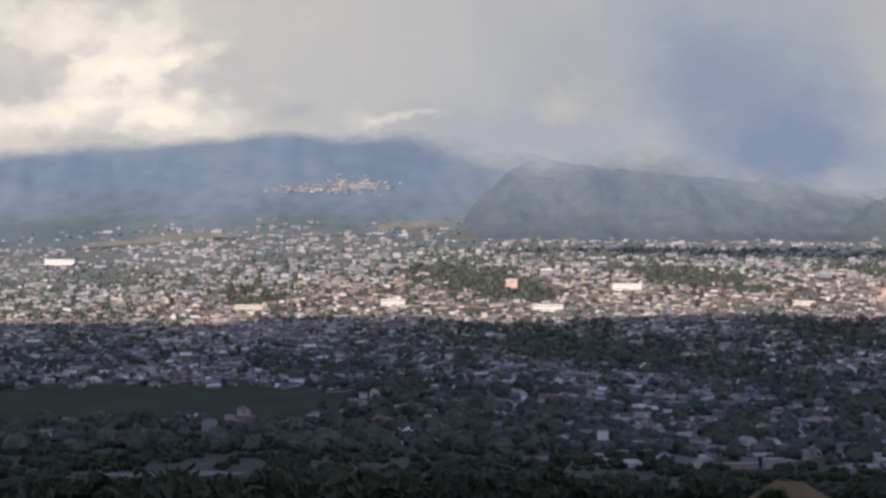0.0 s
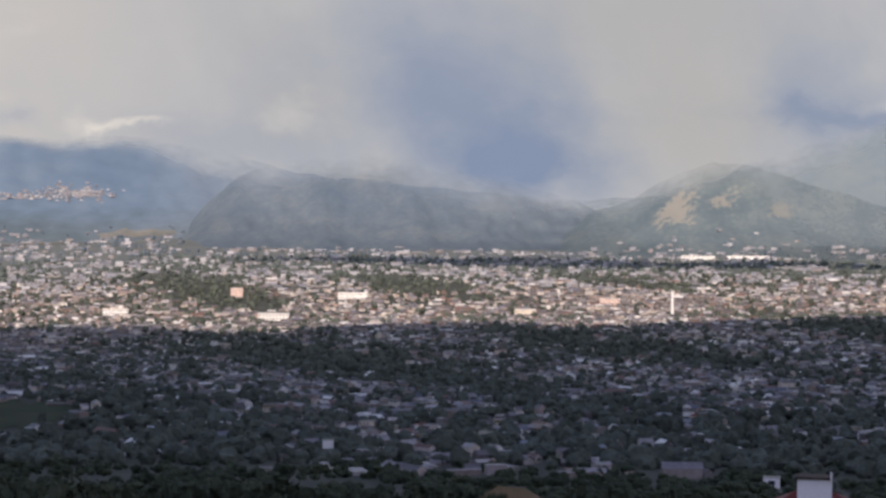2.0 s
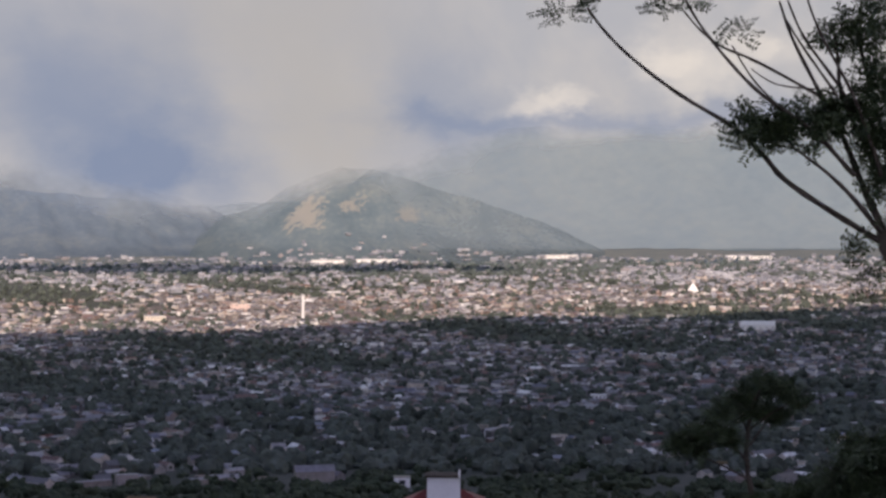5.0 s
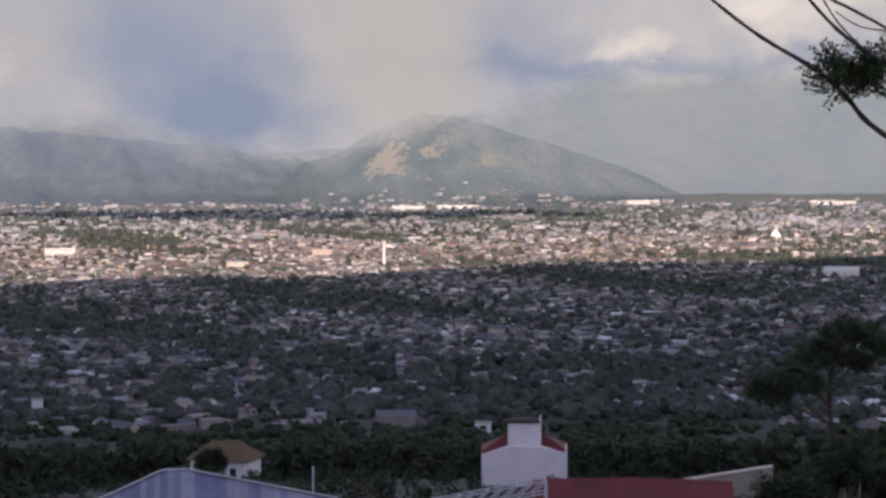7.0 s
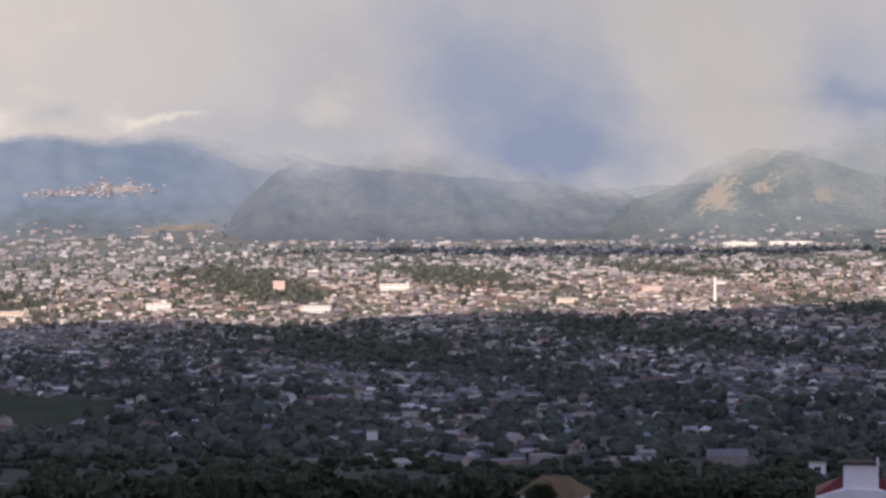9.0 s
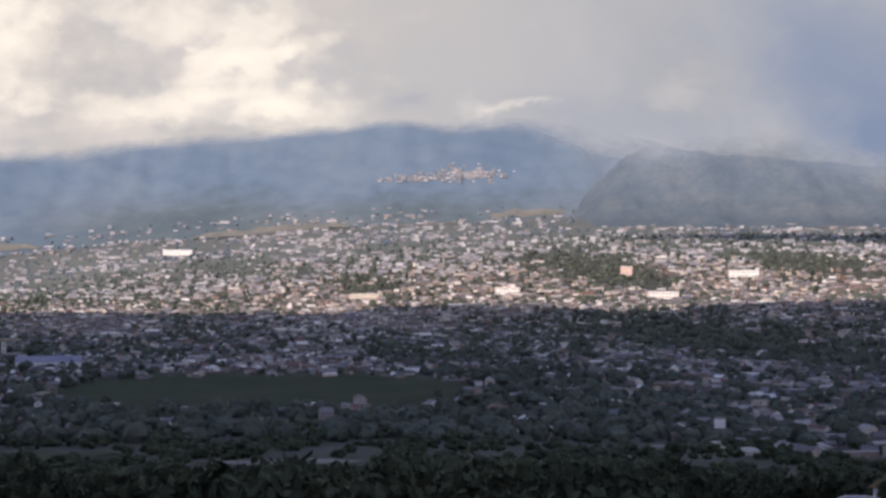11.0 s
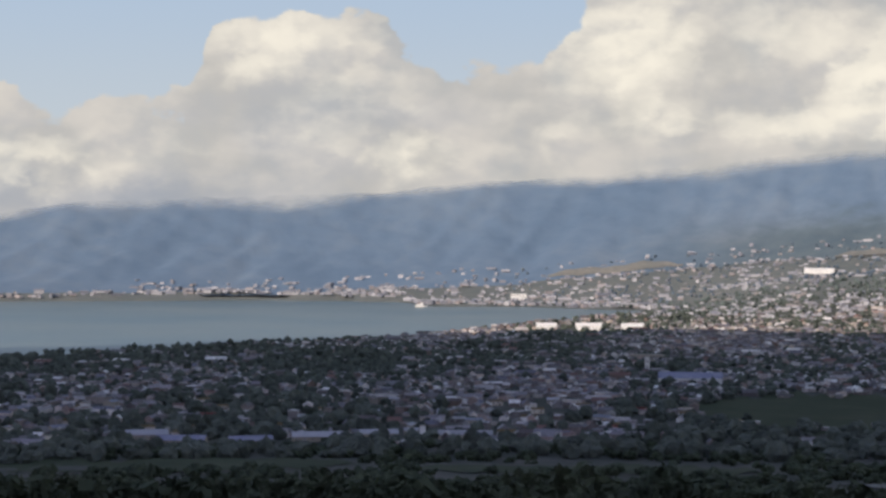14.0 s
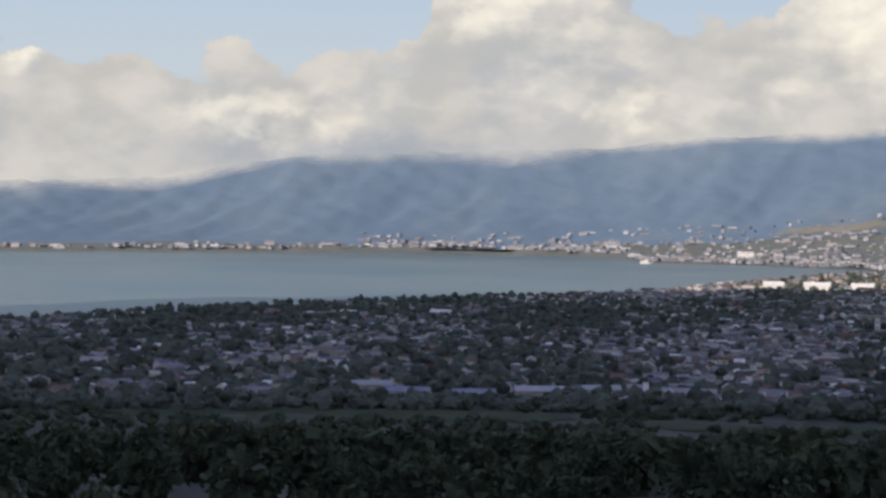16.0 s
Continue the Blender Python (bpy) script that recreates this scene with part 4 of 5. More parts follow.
block("cream building among sunlit houses", 11.5, 2520, 30, 14, 9, M_CREAM, M_WHITE, 7, 2)
block("pink building among sunlit houses", 14.2, 2700, 30, 14, 9, M_PINK, M_WHITE, 7, 2)


def tall_tower():
    e = thing("tower", "slender white tower above the sunlit town", "tower")
    bm = bmesh.new()
    bmesh.ops.create_cone(bm, cap_ends=True, segments=16, radius1=2.2, radius2=1.6, depth=32, matrix=Matrix.Translation((0, 0, 15)))
    part("shaft", bm, M_WHITE, e)
    bm = bmesh.new()
    bmesh.ops.create_cone(bm, cap_ends=True, segments=16, radius1=2.4, radius2=0.3, depth=3, matrix=Matrix.Translation((0, 0, 32.6)))
    part("cap", bm, M_WHITE, e)
    stand(e, 16.2, 2540)


def pyramid_hall():
    e = thing("church", "white church with a steep pale pyramid roof", "church")
    part("wall", box(bmesh.new(), -9, -9, -2, 9, 9, 4), M_WHITE, e)
    part("roof", hip_roof(bmesh.new(), 17, 17, 4.16, 14, 0.6, 0.0), M_WHITE, e)
    for i in range(3):
        window(e, -5 + 5 * i, -9, 2.0, 1.6, 2.0)
    stand(e, 28.71, 2930)


def water_tower():
    e = thing("water_tower", "pale tower carrying a wide flat slab", "tower")
    part("shaft", box(bmesh.new(), -2.4, -2.4, -1, 2.4, 2.4, 14), M_WHITE, e)
    part("slab", box(bmesh.new(), -17, -5, 14.003, 17, 5, 16), M_CONCRETE, e)
    for z_ in (4.0, 9.0):
        window(e, 0, -2.4, z_, 1.4, 1.6)
    stand(e, -17.57, 1800)


def ship():
    e = thing("ship", "white coastal ferry lying off the far shore", "ship")
    bm = bmesh.new()
    ring = [(-13, 0), (-12, 3), (7, 3.4), (14, 0), (7, -3.4), (-12, -3)]
    lo = [bm.verts.new((x * 0.9, y * 0.8, -1.0)) for x, y in ring]
    up = [bm.verts.new((x, y, 3.2)) for x, y in ring]
    bm.faces.new(lo)
    bm.faces.new(up[::-1])
    for i in range(6):
        j = (i + 1) % 6
        bm.faces.new((lo[i], up[i], up[j], lo[j]))
    bmesh.ops.recalc_face_normals(bm, faces=bm.faces[:])
    part("hull", bm, M_WHITE, e)
    part("deckhouse", box(bmesh.new(), -10, -2.6, 3.203, 4, 2.6, 6.4), M_WHITE, e)
    part("bridge", box(bmesh.new(), -1, -2.2, 6.403, 3.6, 2.2, 8.6), M_WHITE, e)
    part("funnel", box(bmesh.new(), -7, -0.9, 6.403, -5, 0.9, 9.6), M_REDSHEET, e)
    x, y, z = at(-24.84, 3640)
    e.matrix_basis = pose(x, y, 0.0, 0, 0, 24.84 + 8)


tall_tower()
pyramid_hall()
water_tower()
ship()


def field(name, a0, a1, r0, r1, mat, label, lift=0.7):
    """A field laid over the land, with uneven borders."""
    az, v = np.linspace(a0, a1, 70), np.linspace(0, 1, 14)
    A, V = np.meshgrid(az, v)
    s = np.clip(np.minimum(A - a0, a1 - A) / (0.25 * (a1 - a0)), 0, 1) ** 0.5
    mid, half = (r0 + r1) / 2, (r1 - r0) / 2
    wob = 0.18 * np.sin(A * 3.1 + r0) + 0.12 * np.sin(A * 7.7)
    R = mid + half * wob + (2 * V - 1) * half * s
    x, y = R * np.sin(np.radians(A)), R * np.cos(np.radians(A))
    z = height(x, y) + lift
    me = mesh_of(name, np.stack([x, y, z], -1).reshape(-1, 3), grid(14, 70)[:, ::-1], [mat], smooth=True)
    tagged(new(name, me), label, "field", kind="structure")


field("ground_meadow", -16.4, -2.6, 1205, 1540, M_FIELD, "wide dark green meadow between the houses")
for letter, spot in zip("abcd", DRY_FIELDS):
    field("ground_dry_" + letter, *spot, M_DRY, "bare tan field on the foothill", 1.6)
for letter, spot in zip("abc", SLOPE_MEADOWS):
    field("ground_slope_meadow_" + letter, *spot, M_FIELD, "dark green pasture on the slope below", 0.6)
field("ground_earth_strip", -11.6, -6.2, 748, 792, M_DRY, "pale bare earth strip at the wood's edge", 0.5)


# ---- houses and trees on the slope below the viewpoint ----
def hip_house():
    e = thing("house", "white house with an orange-brown hipped tile roof", "house")
    part("wall", box(bmesh.new(), -4.2, -3.2, -2, 4.2, 3.2, 4.6), M_WHITE, e)
    part("roof", hip_roof(bmesh.new(), 8.4, 6.4, 4.5, 2.4, 0.6, 1.8), M_TILE, e)
    window(e, 2.4, -3.2, 2.8, 1.0, 1.2)
    window(e, -2.6, -3.2, 2.8, 1.0, 1.2)
    part("door", box(bmesh.new(), -0.4, -3.27, 0, 0.5, -3.204, 2.0), M_WOOD, e)
    stand(e, 11.1, 260, -22)


def white_hall():
    e = thing("house", "white house with a red roof and a tall white roof box", "house")
    bm = bmesh.new()
    x, d = 5.2, 8.0
    V = [bm.verts.new(p) for p in ((-x, 0, -1.5), (x, 0, -1.5), (x, 0, 4.0), (2.0, 0, 4.75), (-1.6, 0, 4.8), (-x, 0, 3.85), (-x, d, -1.5), (x, d, -1.5), (x, d, 4.0), (2.0, d, 4.75), (-1.6, d, 4.8), (-x, d, 3.85))]
    for f in ((0, 1, 2, 3, 4, 5), (11, 10, 9, 8, 7, 6), (1, 7, 8, 2), (6, 0, 5, 11), (0, 6, 7, 1), (2, 8, 9, 3), (3, 9, 10, 4), (4, 10, 11, 5)):
        bm.faces.new([V[i] for i in f])
    part("wall", bm, M_WHITE, e)
    for pts in (((-5.3, 0.35, 4.02), (5.3, 0.35, 4.2), (2.4, 4.2, 5.75), (-2.4, 4.2, 5.7)), ((-2.4, 4.2, 5.7), (2.4, 4.2, 5.75), (5.3, 8.3, 4.2), (-5.3, 8.3, 4.02)),
                ((5.3, 0.35, 4.2), (5.3, 8.3, 4.2), (2.4, 4.2, 5.75)), ((-5.3, 8.3, 4.02), (-5.3, 0.35, 4.02), (-2.4, 4.2, 5.7))):
        part("roof", slab(bmesh.new(), pts, 0.1), M_REDSHEET, e)
    part("roof_box", box(bmesh.new(), -2.0, 0.7, 4.6, 2.05, 3.6, 7.6), M_WHITE, e)
    part("box_roof", box(bmesh.new(), -2.25, 0.45, 7.604, 1.9, 3.85, 7.9), M_BARK, e)
    for px, h0, h1 in ((5.1, 4.1, 5.1), (2.0, 7.75, 8.6)):
        part("finial", box(bmesh.new(), px - 0.18, 0.02, h0, px + 0.06, 0.4, h1), M_WHITE, e)
    stand(e, 20.72, 215)


def tin_roof_house():
    """A plain house under a hipped roof of overlapping tin sheets."""
    e = thing("house", "house under a hipped roof of blue and grey tin sheets", "house")
    part("wall", box(bmesh.new(), -3.0, -3.8, -3, 6.8, 3.8, 3.3), M_CONCRETE, e)
    r_ = random.Random(3)
    left, right, peak, z0, z1 = -3.3, 7.2, 0.2, 4.9, 6.35
    n = 38

    def crest(x):
        k = (x - left) / (peak - left) if x < peak else (right - x) / (right - peak)
        return z0 + (z1 - z0) * min(1.0, max(0.0, k * 1.06))

    for side, low in ((-1, 1.5), (1, 1.2)):
        for i in range(n):
            a, b = left + (right - left) * i / n, left + (right - left) * (i + 1) / n
            lift = 0.025 * (i % 2)
            pts = [(a, side * 4.4, crest(a) - low + lift), (b + 0.04, side * 4.4, crest(b) - low + lift), (b + 0.04, 0, crest(b) + lift), (a, 0, crest(a) + lift)]
            part("roof_sheet", slab(bmesh.new(), pts if side < 0 else pts[::-1], 0.03), M_TINS[r_.choice([0, 0, 0, 1, 1])], e)
    for x0, x1 in ((left, peak - 0.4), (peak - 0.38, peak + 0.6), (peak + 0.62, right)):
        part("ridge_cap", slab(bmesh.new(), [(x0, -0.14, crest(x0) + 0.07), (x1, -0.14, crest(x1) + 0.07), (x1, 0.14, crest(x1) + 0.07), (x0, 0.14, crest(x0) + 0.07)], 0.04), M_TINS[2], e)
    part("post", box(bmesh.new(), 6.1, -0.3, 5.2, 6.17, -0.23, 6.35), M_METAL, e)
    stand(e, 9.2, 75, 0)
    e.location.z = 112.6


def red_roof_house():
    e = thing("house", "low house under a wide dark red sheet roof", "house")
    part("wall", box(bmesh.new(), -4.0, -4, -4, 4.4, 4, 3.2), M_CONCRETE, e)
    n = 15
    for i in range(n):
        a, b = -4.6 + 9.4 * i / n, -4.6 + 9.4 * (i + 1) / n
        za, zb = (0.42 - 0.12 * abs(q - 0.5) / 4.6 for q in (a, b))
        lift = 0.02 * (i % 2)
        part("roof_sheet", slab(bmesh.new(), [(a, -5.0, 2.9 + lift), (b + 0.05, -5.0, 2.9 + lift), (b + 0.05, 1.0, 4.2 + zb + lift), (a, 1.0, 4.2 + za + lift)], 0.04), M_REDSHEET, e)
        part("roof_sheet", slab(bmesh.new(), [(a, 1.0, 4.2 + za + lift), (b + 0.05, 1.0, 4.2 + zb + lift), (b + 0.05, 5.0, 3.3 + lift), (a, 5.0, 3.3 + lift)], 0.04), M_REDSHEET, e)
    stand(e, 24.1, 84, 0)
    e.location.z = 112.35


def truss():
    """A light steel roof frame, still without its sheets."""
    e = thing("roof_truss", "bare pale steel roof frame beside a red roof", "truss")
    bars = []
    for k, y in ((0, 0.0), (1, 0.9)):
        bars += [((-2.6, y, 0.0), (2.6, y, 0.95)), ((-2.6, y, -0.55), (2.6, y, 0.4))]
        for i in range(9):
            x = -2.6 + 5.2 * i / 8
            z = 0.95 * i / 8
            bars.append(((x, y, z - 0.55), (x + (0.65 if i < 8 else 0), y, z + (0.12 if i < 8 else 0))))
    for i in range(5):
        x, z = -2.6 + 1.3 * i, 0.24 * i
        bars.append(((x, 0, z), (x, 0.9, z)))
    for a, b in bars:
        a, b = Vector(a), Vector(b)
        bm = bmesh.new()
        q = (b - a).to_track_quat("Z", "Y").to_matrix().to_4x4()
        box(bm, -0.035, -0.035, 0, 0.035, 0.035, (b - a).length)
        bm.transform(Matrix.Translation(a) @ q)
        part("bar", bm, M_METAL, e)
    for x in (-2.6, 2.6):
        part("post", box(bmesh.new(), x - 0.07, -0.2, -5.5, x + 0.07, -0.06, 0.0 if x < 0 else 0.95), M_METAL, e)
    stand(e, 19.55, 80)
    e.location.z = 116.55


def compound_wall():
    e = thing("wall", "weathered beige concrete garden wall climbing the slope", "wall")
    for i in range(6):
        x0, x1 = -4.6 + 1.53 * i, -4.6 + 1.53 * (i + 1) - 0.02
        h0, h1 = 4.5 + 0.155 * (x0 + 4.6), 4.5 + 0.155 * (x1 + 4.6)
        part("panel", slab(bmesh.new(), [(x0, 0, h0), (x1, 0, h1), (x1, 0.25, h1), (x0, 0.25, h0)], 6.5), M_CONCRETE, e)
        part("coping", slab(bmesh.new(), [(x0, -0.06, h0 + 0.12), (x1, -0.06, h1 + 0.12), (x1, 0.31, h1 + 0.12), (x0, 0.31, h0 + 0.12)], 0.115), M_CREAM, e)
    stand(e, 26.3, 110, 8)


hip_house()
white_hall()
tin_roof_house()
red_roof_house()
truss()
compound_wall()


# ---- trees that stand near ----
def limb(name, pts, r0, r1, mat, parent):
    """A tapered round limb along a smooth line of points."""
    P = [Vector(p) for p in pts]
    fine = []
    for i in range(len(P) - 1):
        a, b, c, d = P[max(0, i - 1)], P[i], P[i + 1], P[min(len(P) - 1, i + 2)]
        for s in range(4):
            t = s / 4
            fine.append(0.5 * ((2 * b) + (c - a) * t + (2 * a - 5 * b + 4 * c - d) * t * t + (3 * b - a - 3 * c + d) * t ** 3))
    fine.append(P[-1])
    bm = bmesh.new()
    rings = []
    for i, p in enumerate(fine):
        way = (fine[min(i + 1, len(fine) - 1)] - fine[max(i - 1, 0)]).normalized()
        q = way.to_track_quat("Z", "Y")
        rad = (r0 + (r1 - r0) * i / (len(fine) - 1)) * (1 + 0.12 * math.sin(i * 2.3))
        rings.append([bm.verts.new(p + q @ Vector((rad * math.cos(k * 1.0472), rad * math.sin(k * 1.0472), 0))) for k in range(6)])
    for a, b in zip(rings, rings[1:]):
        for k in range(6):
            bm.faces.new((a[k], a[(k + 1) % 6], b[(k + 1) % 6], b[k]))
    bm.faces.new(rings[0][::-1])
    bm.faces.new(rings[-1])
    return part(name, bm, mat, parent)


def leaf_cloud(name, centres, parent, leaf, mat=None, seed=1):
    """Small folded leaves in sprays: centres are (x, y, z, half width, half depth, half height, count)."""
    r_ = np.random.RandomState(seed)
    V, F = [], []
    for cx, cy, cz, hx, hy, hz, n in centres:
        sprays = max(1, n // 14)
        for s in range(sprays):
            while True:
                q = r_.uniform(-1, 1, 3)
                if q @ q < 1:
                    break
            o = np.array((cx, cy, cz)) + q * (hx, hy, hz)
            way = r_.normal(0, 1, 3) * (1, 1, 0.6)
            way /= np.linalg.norm(way)
            side = np.cross(way, r_.normal(0, 1, 3))
            side /= np.linalg.norm(side)
            for i in range(7):
                for sg in (-1, 1):
                    b0 = o + way * leaf * 0.55 * i
                    tip = b0 + side * sg * leaf * r_.uniform(0.8, 1.2) + way * leaf * 0.35 + r_.normal(0, leaf * 0.12, 3)
                    m1, m2 = b0 + (tip - b0) * 0.5 + way * leaf * 0.22, b0 + (tip - b0) * 0.5 - way * leaf * 0.2
                    k = len(V)
                    V += [b0.tolist(), m1.tolist(), tip.tolist(), m2.tolist()]
                    F += [(k, k + 1, k + 2), (k, k + 2, k + 3)]
    ob = new(name, mesh_of(name, V, F, [mat or M_LEAVES]))
    ob.parent = parent
    return tagged(ob, kind="stuff")


def near_tree():
    """The tree at the viewpoint: local x to the right, y away, z up; its fork is the origin."""
    e = thing("tree", "tree with long bare arching boughs and clumps of small dark leaves", "tree")
    limb("trunk", [(1.05, 0.1, -5.7), (0.95, 0.05, -4.2), (0.75, 0, -2.6), (0.4, 0, -1.1), (0.05, 0, -0.1), (-0.02, 0, 0.12)], 0.17, 0.085, M_BARK, e)
    boughs = (
        (((-0.0, 0, 0.0), (-0.40, 0.05, 0.25), (-0.74, 0.1, 0.49), (-0.90, 0.12, 0.68), (-1.11, 0.15, 0.88), (-1.52, 0.2, 1.14), (-1.85, 0.2, 1.40), (-2.06, 0.2, 1.61), (-2.2, 0.2, 1.80)), 0.034, 0.014),
        (((0.0, 0, 0.02), (-0.24, -0.1, 0.33), (-0.45, -0.15, 0.54), (-0.69, -0.2, 0.72)), 0.030, 0.010),
        (((0.0, 0, 0.04), (-0.16, 0.1, 0.37), (-0.32, 0.15, 0.78), (-0.49, 0.2, 1.12), (-0.69, 0.2, 1.53), (-0.78, 0.2, 1.8)), 0.040, 0.012),
        (((-0.24, -0.1, 0.5), (-0.53, -0.15, 0.82), (-0.88, -0.2, 1.08), (-1.11, -0.2, 1.32), (-1.33, -0.2, 1.61), (-1.46, -0.2, 1.85)), 0.026, 0.012),
        (((-0.5, 0.15, 1.1), (-0.94, 0.2, 1.36), (-1.2, 0.2, 1.48), (-1.36, 0.2, 1.61), (-1.5, 0.2, 1.78)), 0.018, 0.009),
        (((-0.36, -0.1, 1.07), (-0.61, -0.1, 1.44), (-0.74, -0.1, 1.66)), 0.016, 0.010),
        (((-0.1, 0.1, 0.55), (-0.33, 0.1, 1.1), (-0.36, 0.1, 1.36), (-0.40, 0.1, 1.62)), 0.028, 0.012),
        (((0.05, 0.0, 0.1), (-0.0, 0.2, 0.58), (-0.12, 0.25, 1.12), (-0.2, 0.3, 1.45), (-0.2, 0.3, 1.8)), 0.036, 0.014),
        (((-0.75, -0.2, 0.98), (-0.95, -0.15, 1.2), (-1.1, -0.1, 1.45)), 0.012, 0.007),
        (((-0.5, 0.1, 1.1), (-0.80, 0.15, 1.28), (-1.0, 0.2, 1.38)), 0.014, 0.008),
        (((-0.04, 0.05, 0.45), (-0.18, 0.1, 0.85), (-0.36, 0.1, 1.17), (-0.60, 0.15, 1.52), (-0.72, 0.15, 1.8)), 0.024, 0.011),
        (((-0.06, -0.05, 0.5), (-0.11, -0.1, 0.68), (-0.25, -0.1, 1.07), (-0.48, -0.15, 1.52), (-0.58, -0.15, 1.8)), 0.022, 0.010),
        (((-0.30, 0.1, 1.06), (-0.46, 0.1, 1.13), (-0.79, 0.1, 1.18), (-0.98, 0.1, 1.30)), 0.012, 0.006),
        (((0.2, 0.1, -0.6), (0.5, 0.2, 0.3), (0.6, 0.3, 1.1), (0.5, 0.3, 1.8)), 0.05, 0.02),
    )
    for pts, a, b in boughs:
        limb("bough", pts, a * 0.75, b * 0.75, M_BARK, e)
    clumps = ((-0.88, -0.1, 0.86, 0.22, 0.18, 0.15, 620), (-0.62, -0.1, 0.85, 0.25, 0.2, 0.16, 620), (-0.32, 0, 0.88, 0.28, 0.2, 0.18, 520), (-0.05, 0.1, 1.0, 0.2, 0.2, 0.2, 330),
              (-1.02, -0.05, 0.80, 0.1, 0.1, 0.1, 130), (-0.26, 0.1, 1.52, 0.26, 0.2, 0.16, 620), (-0.05, 0.1, 1.7, 0.3, 0.2, 0.18, 420), (-1.05, 0.1, 1.60, 0.15, 0.1, 0.07, 55), (-0.02, 0.05, 0.48, 0.12, 0.12, 0.2, 230),
              (-0.12, 0, 0.55, 0.14, 0.15, 0.14, 130), (-0.04, 0, 0.3, 0.08, 0.1, 0.14, 90), (-0.19, 0, 0.02, 0.07, 0.08, 0.06, 80), (-0.16, 0, -0.17, 0.08, 0.08, 0.06, 80), (-0.12, 0.0, -0.36, 0.03, 0.05, 0.06, 20),
              (-2.4, 0.2, 1.76, 0.16, 0.1, 0.07, 90), (-2.22, 0.2, 1.85, 0.1, 0.1, 0.06, 60), (-1.55, 0, 1.78, 0.2, 0.1, 0.08, 110), (0.5, 0.2, 1.2, 0.4, 0.3, 0.5, 500), (-0.12, 0.05, 1.2, 0.16, 0.2, 0.2, 420), (-0.42, 0.1, 1.0, 0.22, 0.15, 0.12, 380), (-0.1, 0.1, 0.78, 0.16, 0.15, 0.16, 320))
    for i, c in enumerate(clumps):
        leaf_cloud("leaf_clump", [(*c[:6], int(c[6] * 2.6))], e, 0.044, seed=20 + i)
    e.matrix_basis = pose(7.425, 10.675, 130.085, 0, 0, -34.4)


def dark_tree(az, r, tall, spread, label, seed):
    """A broad dark tree: trunk, limbs and a ragged crown of leaf tufts."""
    e = thing("tree", label, "tree")
    r_ = np.random.RandomState(seed)
    limb("trunk", [(0, 0, -1), (0.2, 0, tall * 0.3), (-0.1, 0.2, tall * 0.6), (0, 0, tall * 0.92)], 0.3 + tall * 0.008, 0.06, M_BARK, e)
    clumps = []
    for i in range(17):
        a, h = r_.uniform(0, 6.28), r_.uniform(0.58, 0.95)
        reach = spread * (0.35 + 0.75 * math.sin(math.pi * min(1, h * 0.95))) * r_.uniform(0.5, 1.0)
        x, y, z = reach * math.cos(a), reach * math.sin(a), tall * h
        if i < 7:
            limb("limb", [(0, 0, z * 0.7), (x * 0.5, y * 0.5, z * 0.86), (x, y, z)], 0.12, 0.03, M_BARK, e)
        clumps.append((x, y, z, spread * 0.45, spread * 0.45, tall * 0.11, 1100))
    clumps.append((0, 0, tall * 0.93, spread * 0.3, spread * 0.3, tall * 0.09, 300))
    leaf_cloud("crown", clumps, e, 0.30, M_LEAVES, seed)
    return stand(e, az, r, r_.uniform(0, 360))


def leaning_tree():
    """A tall thin-trunked tree whose ragged crown leans far to one side, with gaps in the leaves."""
    e = thing("tree", "tall dark green tree with a ragged leaning crown on the slope", "tree")
    limb("trunk", [(2.0, 0, -1), (1.7, 0, 5), (0.9, 0.2, 9.5), (1.2, 0, 13), (2.2, 0, 15.6)], 0.3, 0.06, M_BARK, e)
    r_ = np.random.RandomState(3)
    tufts = ((-4.3, 10.6, 1.0, 0.45), (-3.4, 11.3, 1.2, 0.7), (-2.2, 11.9, 1.2, 0.9), (-1.0, 12.7, 1.2, 1.0), (0.1, 13.6, 1.2, 1.0), (1.1, 14.7, 1.1, 0.9), (2.2, 15.5, 1.1, 0.7), (3.4, 15.0, 1.1, 0.6), (4.4, 14.2, 0.9, 0.5),
             (1.6, 13.4, 1.2, 0.7), (-0.4, 11.4, 1.0, 0.6), (-2.6, 10.4, 0.9, 0.4), (2.9, 13.0, 0.8, 0.4))
    for i, (x, z, hx, hz) in enumerate(tufts):
        y = r_.uniform(-1.2, 1.2)
        if i % 2 == 0:
            limb("limb", [(1.1, 0.1, z - 2.2), ((x + 1.1) / 2, y * 0.5, z - 0.9), (x, y, z)], 0.1, 0.03, M_BARK, e)
        leaf_cloud("leaf_clump", [(x, y, z, hx, 1.0, hz * 1.1, 1350)], e, 0.24, M_LEAVES, 40 + i)
    return stand(e, 30.0, 130)


near_tree()
leaning_tree()
dark_tree(31.2, 124, 7.0, 2.6, "dark shrubby tree below a taller one", 21)
dark_tree(32.6, 128, 7.5, 3.0, "dark green tree beside a taller one", 8)
dark_tree(34.6, 102, 11.0, 3.6, "dark bushy tree on the slope", 5)
dark_tree(36.5, 96, 13.0, 4.0, "dark bushy tree on the slope", 6)
dark_tree(27.6, 99, 4.0, 1.5, "dark bush in front of a garden wall", 12)
dark_tree(29.3, 101, 5.4, 1.8, "dark bush beside a garden wall", 13)
dark_tree(25.4, 100, 2.8, 1.2, "dark bush in front of a garden wall", 14)
dark_tree(32.3, 70, 5.2, 1.8, "dark bush on the slope", 15)
dark_tree(10.6, 246, 5.2, 1.6, "small leafy tree in front of a white house", 7)


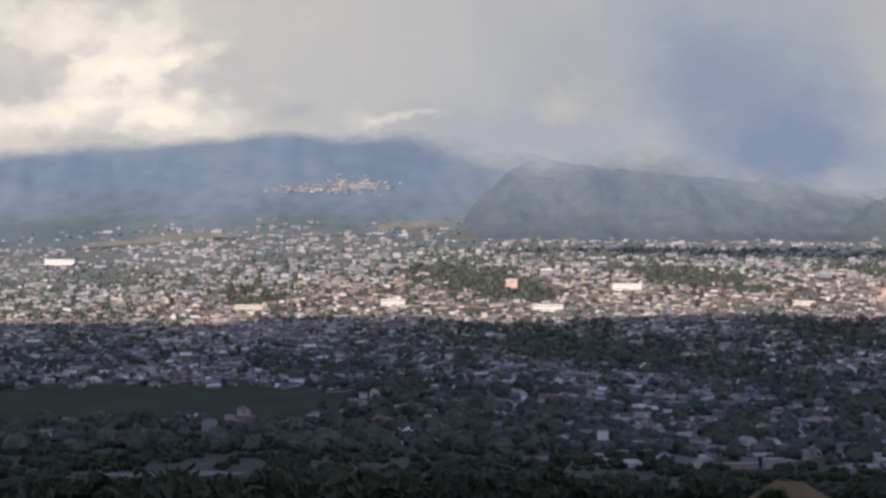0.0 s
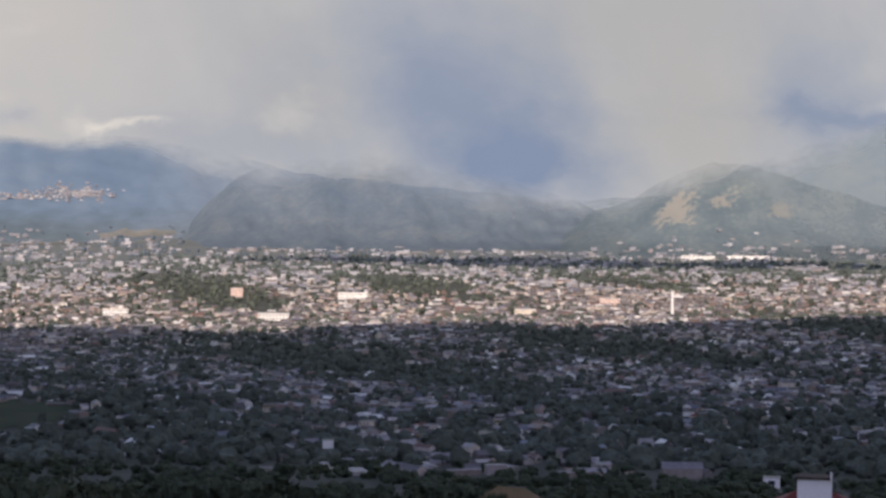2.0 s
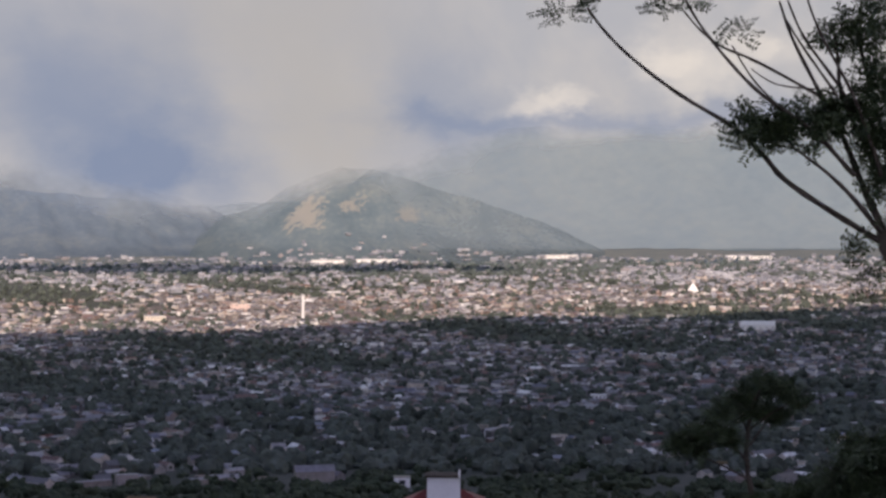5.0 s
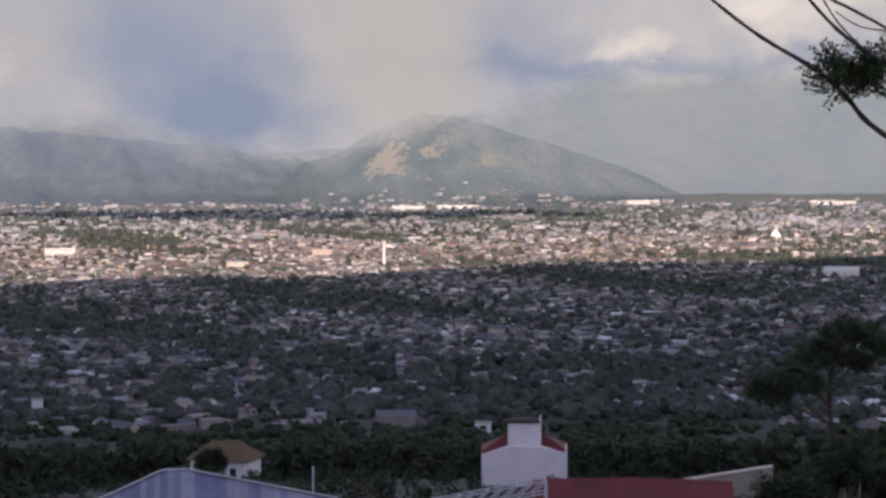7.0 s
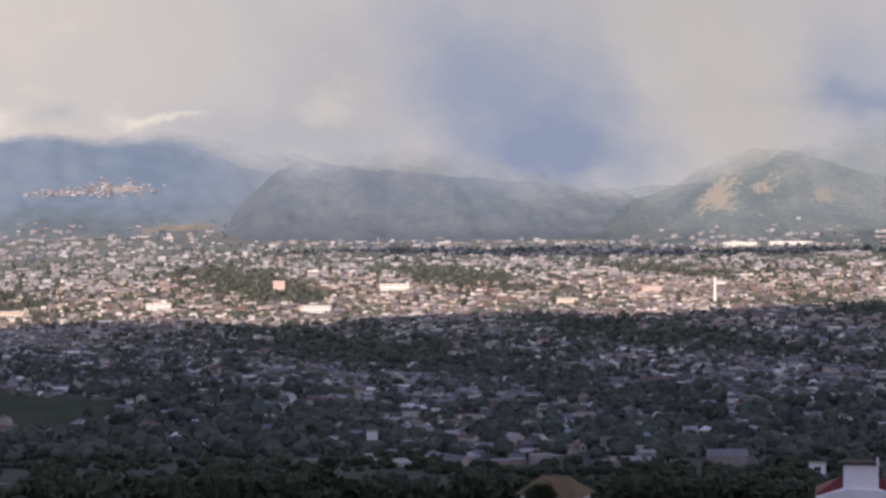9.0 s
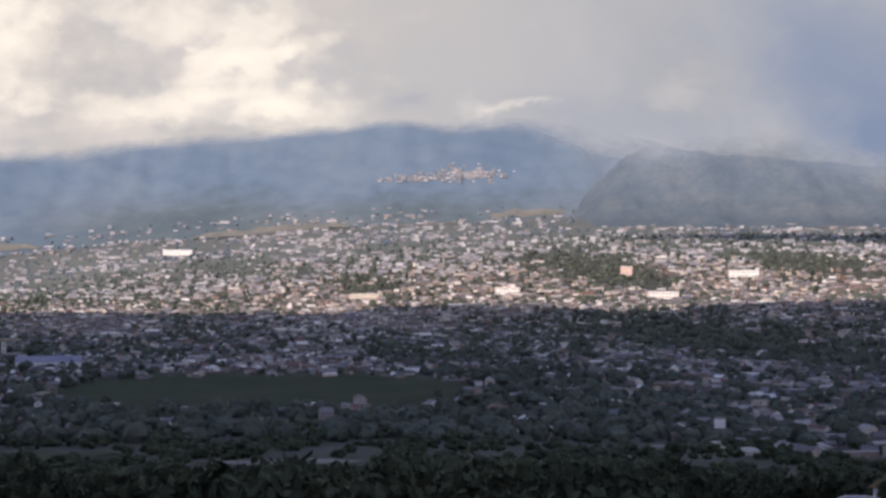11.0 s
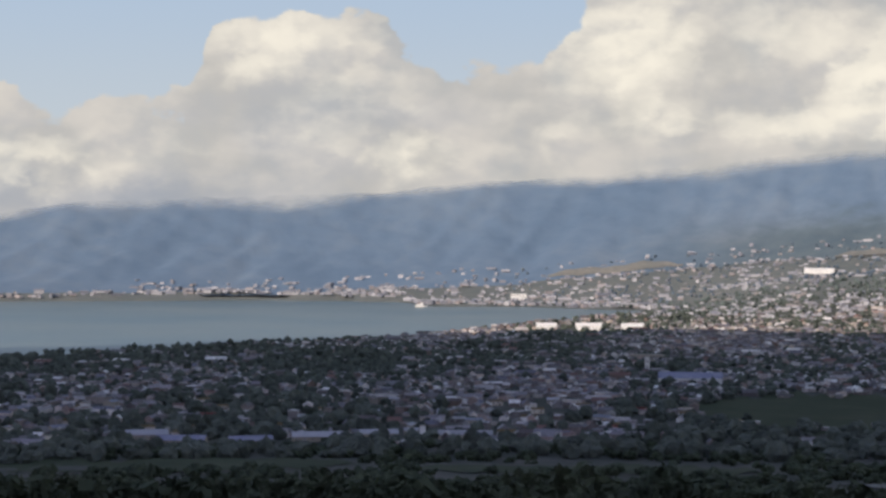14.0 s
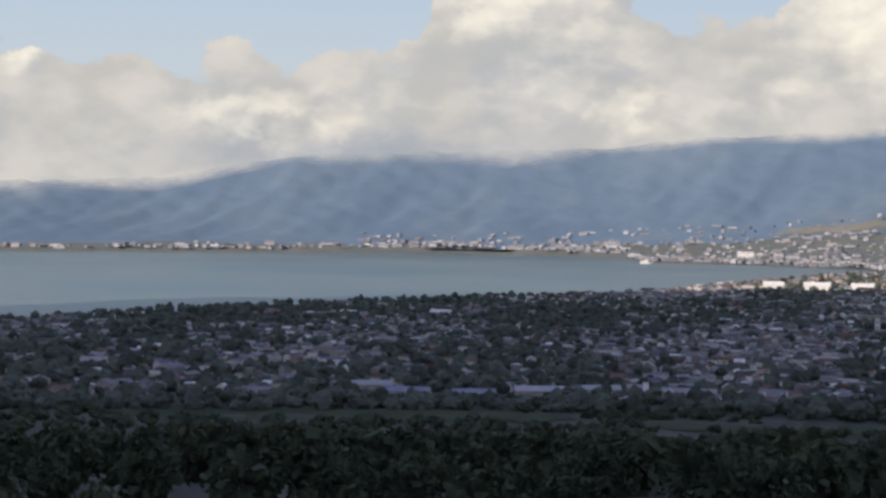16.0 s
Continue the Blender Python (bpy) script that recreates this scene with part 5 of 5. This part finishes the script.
def sapling():
    e = thing("sapling", "two thin pale bare stems with a few leaves", "sapling")
    for dx, lean in ((0.0, -0.12), (0.28, 0.05), (0.5, 0.2)):
        limb("stem", [(dx, 0, -0.5), (dx + lean * 0.4, 0, 3.2), (dx + lean, 0, 5.9 + lean)], 0.045, 0.015, M_PALEBARK, e)
    leaf_cloud("leaf_clump", [(0.3, 0, 5.6, 0.5, 0.3, 0.5, 160), (0.2, 0, 4.0, 0.4, 0.3, 0.5, 70)], e, 0.07, seed=9)
    stand(e, 30.45, 45)


sapling()


def slope_cover():
    """Trees and bushes of the slope as leaf tufts, thick enough to hide the earth."""
    r_ = np.random.RandomState(17)
    n = 2200
    az, r = r_.uniform(-50, 42, n), np.sqrt(r_.uniform(90 ** 2, 500 ** 2, n))
    x, y = r * np.sin(np.radians(az)), r * np.cos(np.radians(az))
    z = height(x, y)
    low = (az > 4) & (az < 30) & (r < 275)
    rad = np.where(low, r_.uniform(0.8, 1.5, n), r_.uniform(1.6, 3.8, n)) * np.clip(r / 160, 0.5, 1)
    keep = ~((az > 4) & (az < 30) & (r < 92)) & ((az > 4) | (r > 125))
    for a, d, w_ in ((11.25, 260, 6), (20.7, 215, 8), (26.3, 110, 6), (24.1, 84, 7), (9.25, 75, 9)):
        bx, by = d * math.sin(radians(a)), d * math.cos(radians(a))
        keep &= (x - bx) ** 2 + (y - by) ** 2 > w_ ** 2
    x, y, z, rad, low = x[keep], y[keep], z[keep], rad[keep], low[keep]
    V, F = [], []
    base = 0
    for i in range(len(x)):
        m = 130 if low[i] else 380
        q = r_.normal(0, 1, (m, 3))
        q /= np.linalg.norm(q, axis=1)[:, None]
        q *= r_.uniform(0.55, 1.0, (m, 1)) * (1 + 0.25 * np.sin(q[:, :1] * 5 + i) + 0.2 * np.sin(q[:, 1:2] * 7 + 2 * i))
        c = np.array((x[i], y[i], z[i] + rad[i] * 0.8)) + q * (rad[i], rad[i], rad[i] * 0.95)
        s = rad[i] * 0.105
        a, b = r_.normal(0, s, (m, 3)), r_.normal(0, s, (m, 3))
        V.append(np.stack([c - a, c + b, c + a * 0.9, c - b], 1).reshape(-1, 3))
        F.append(np.arange(m * 4).reshape(m, 4) + base)
        base += m * 4
    me = mesh_of("slope_bushes", np.vstack(V), np.vstack(F), [M_SLOPE])
    tagged(new("slope_bushes", me), "dark green trees and bushes covering the slope", "bushes", kind="stuff")


slope_cover()
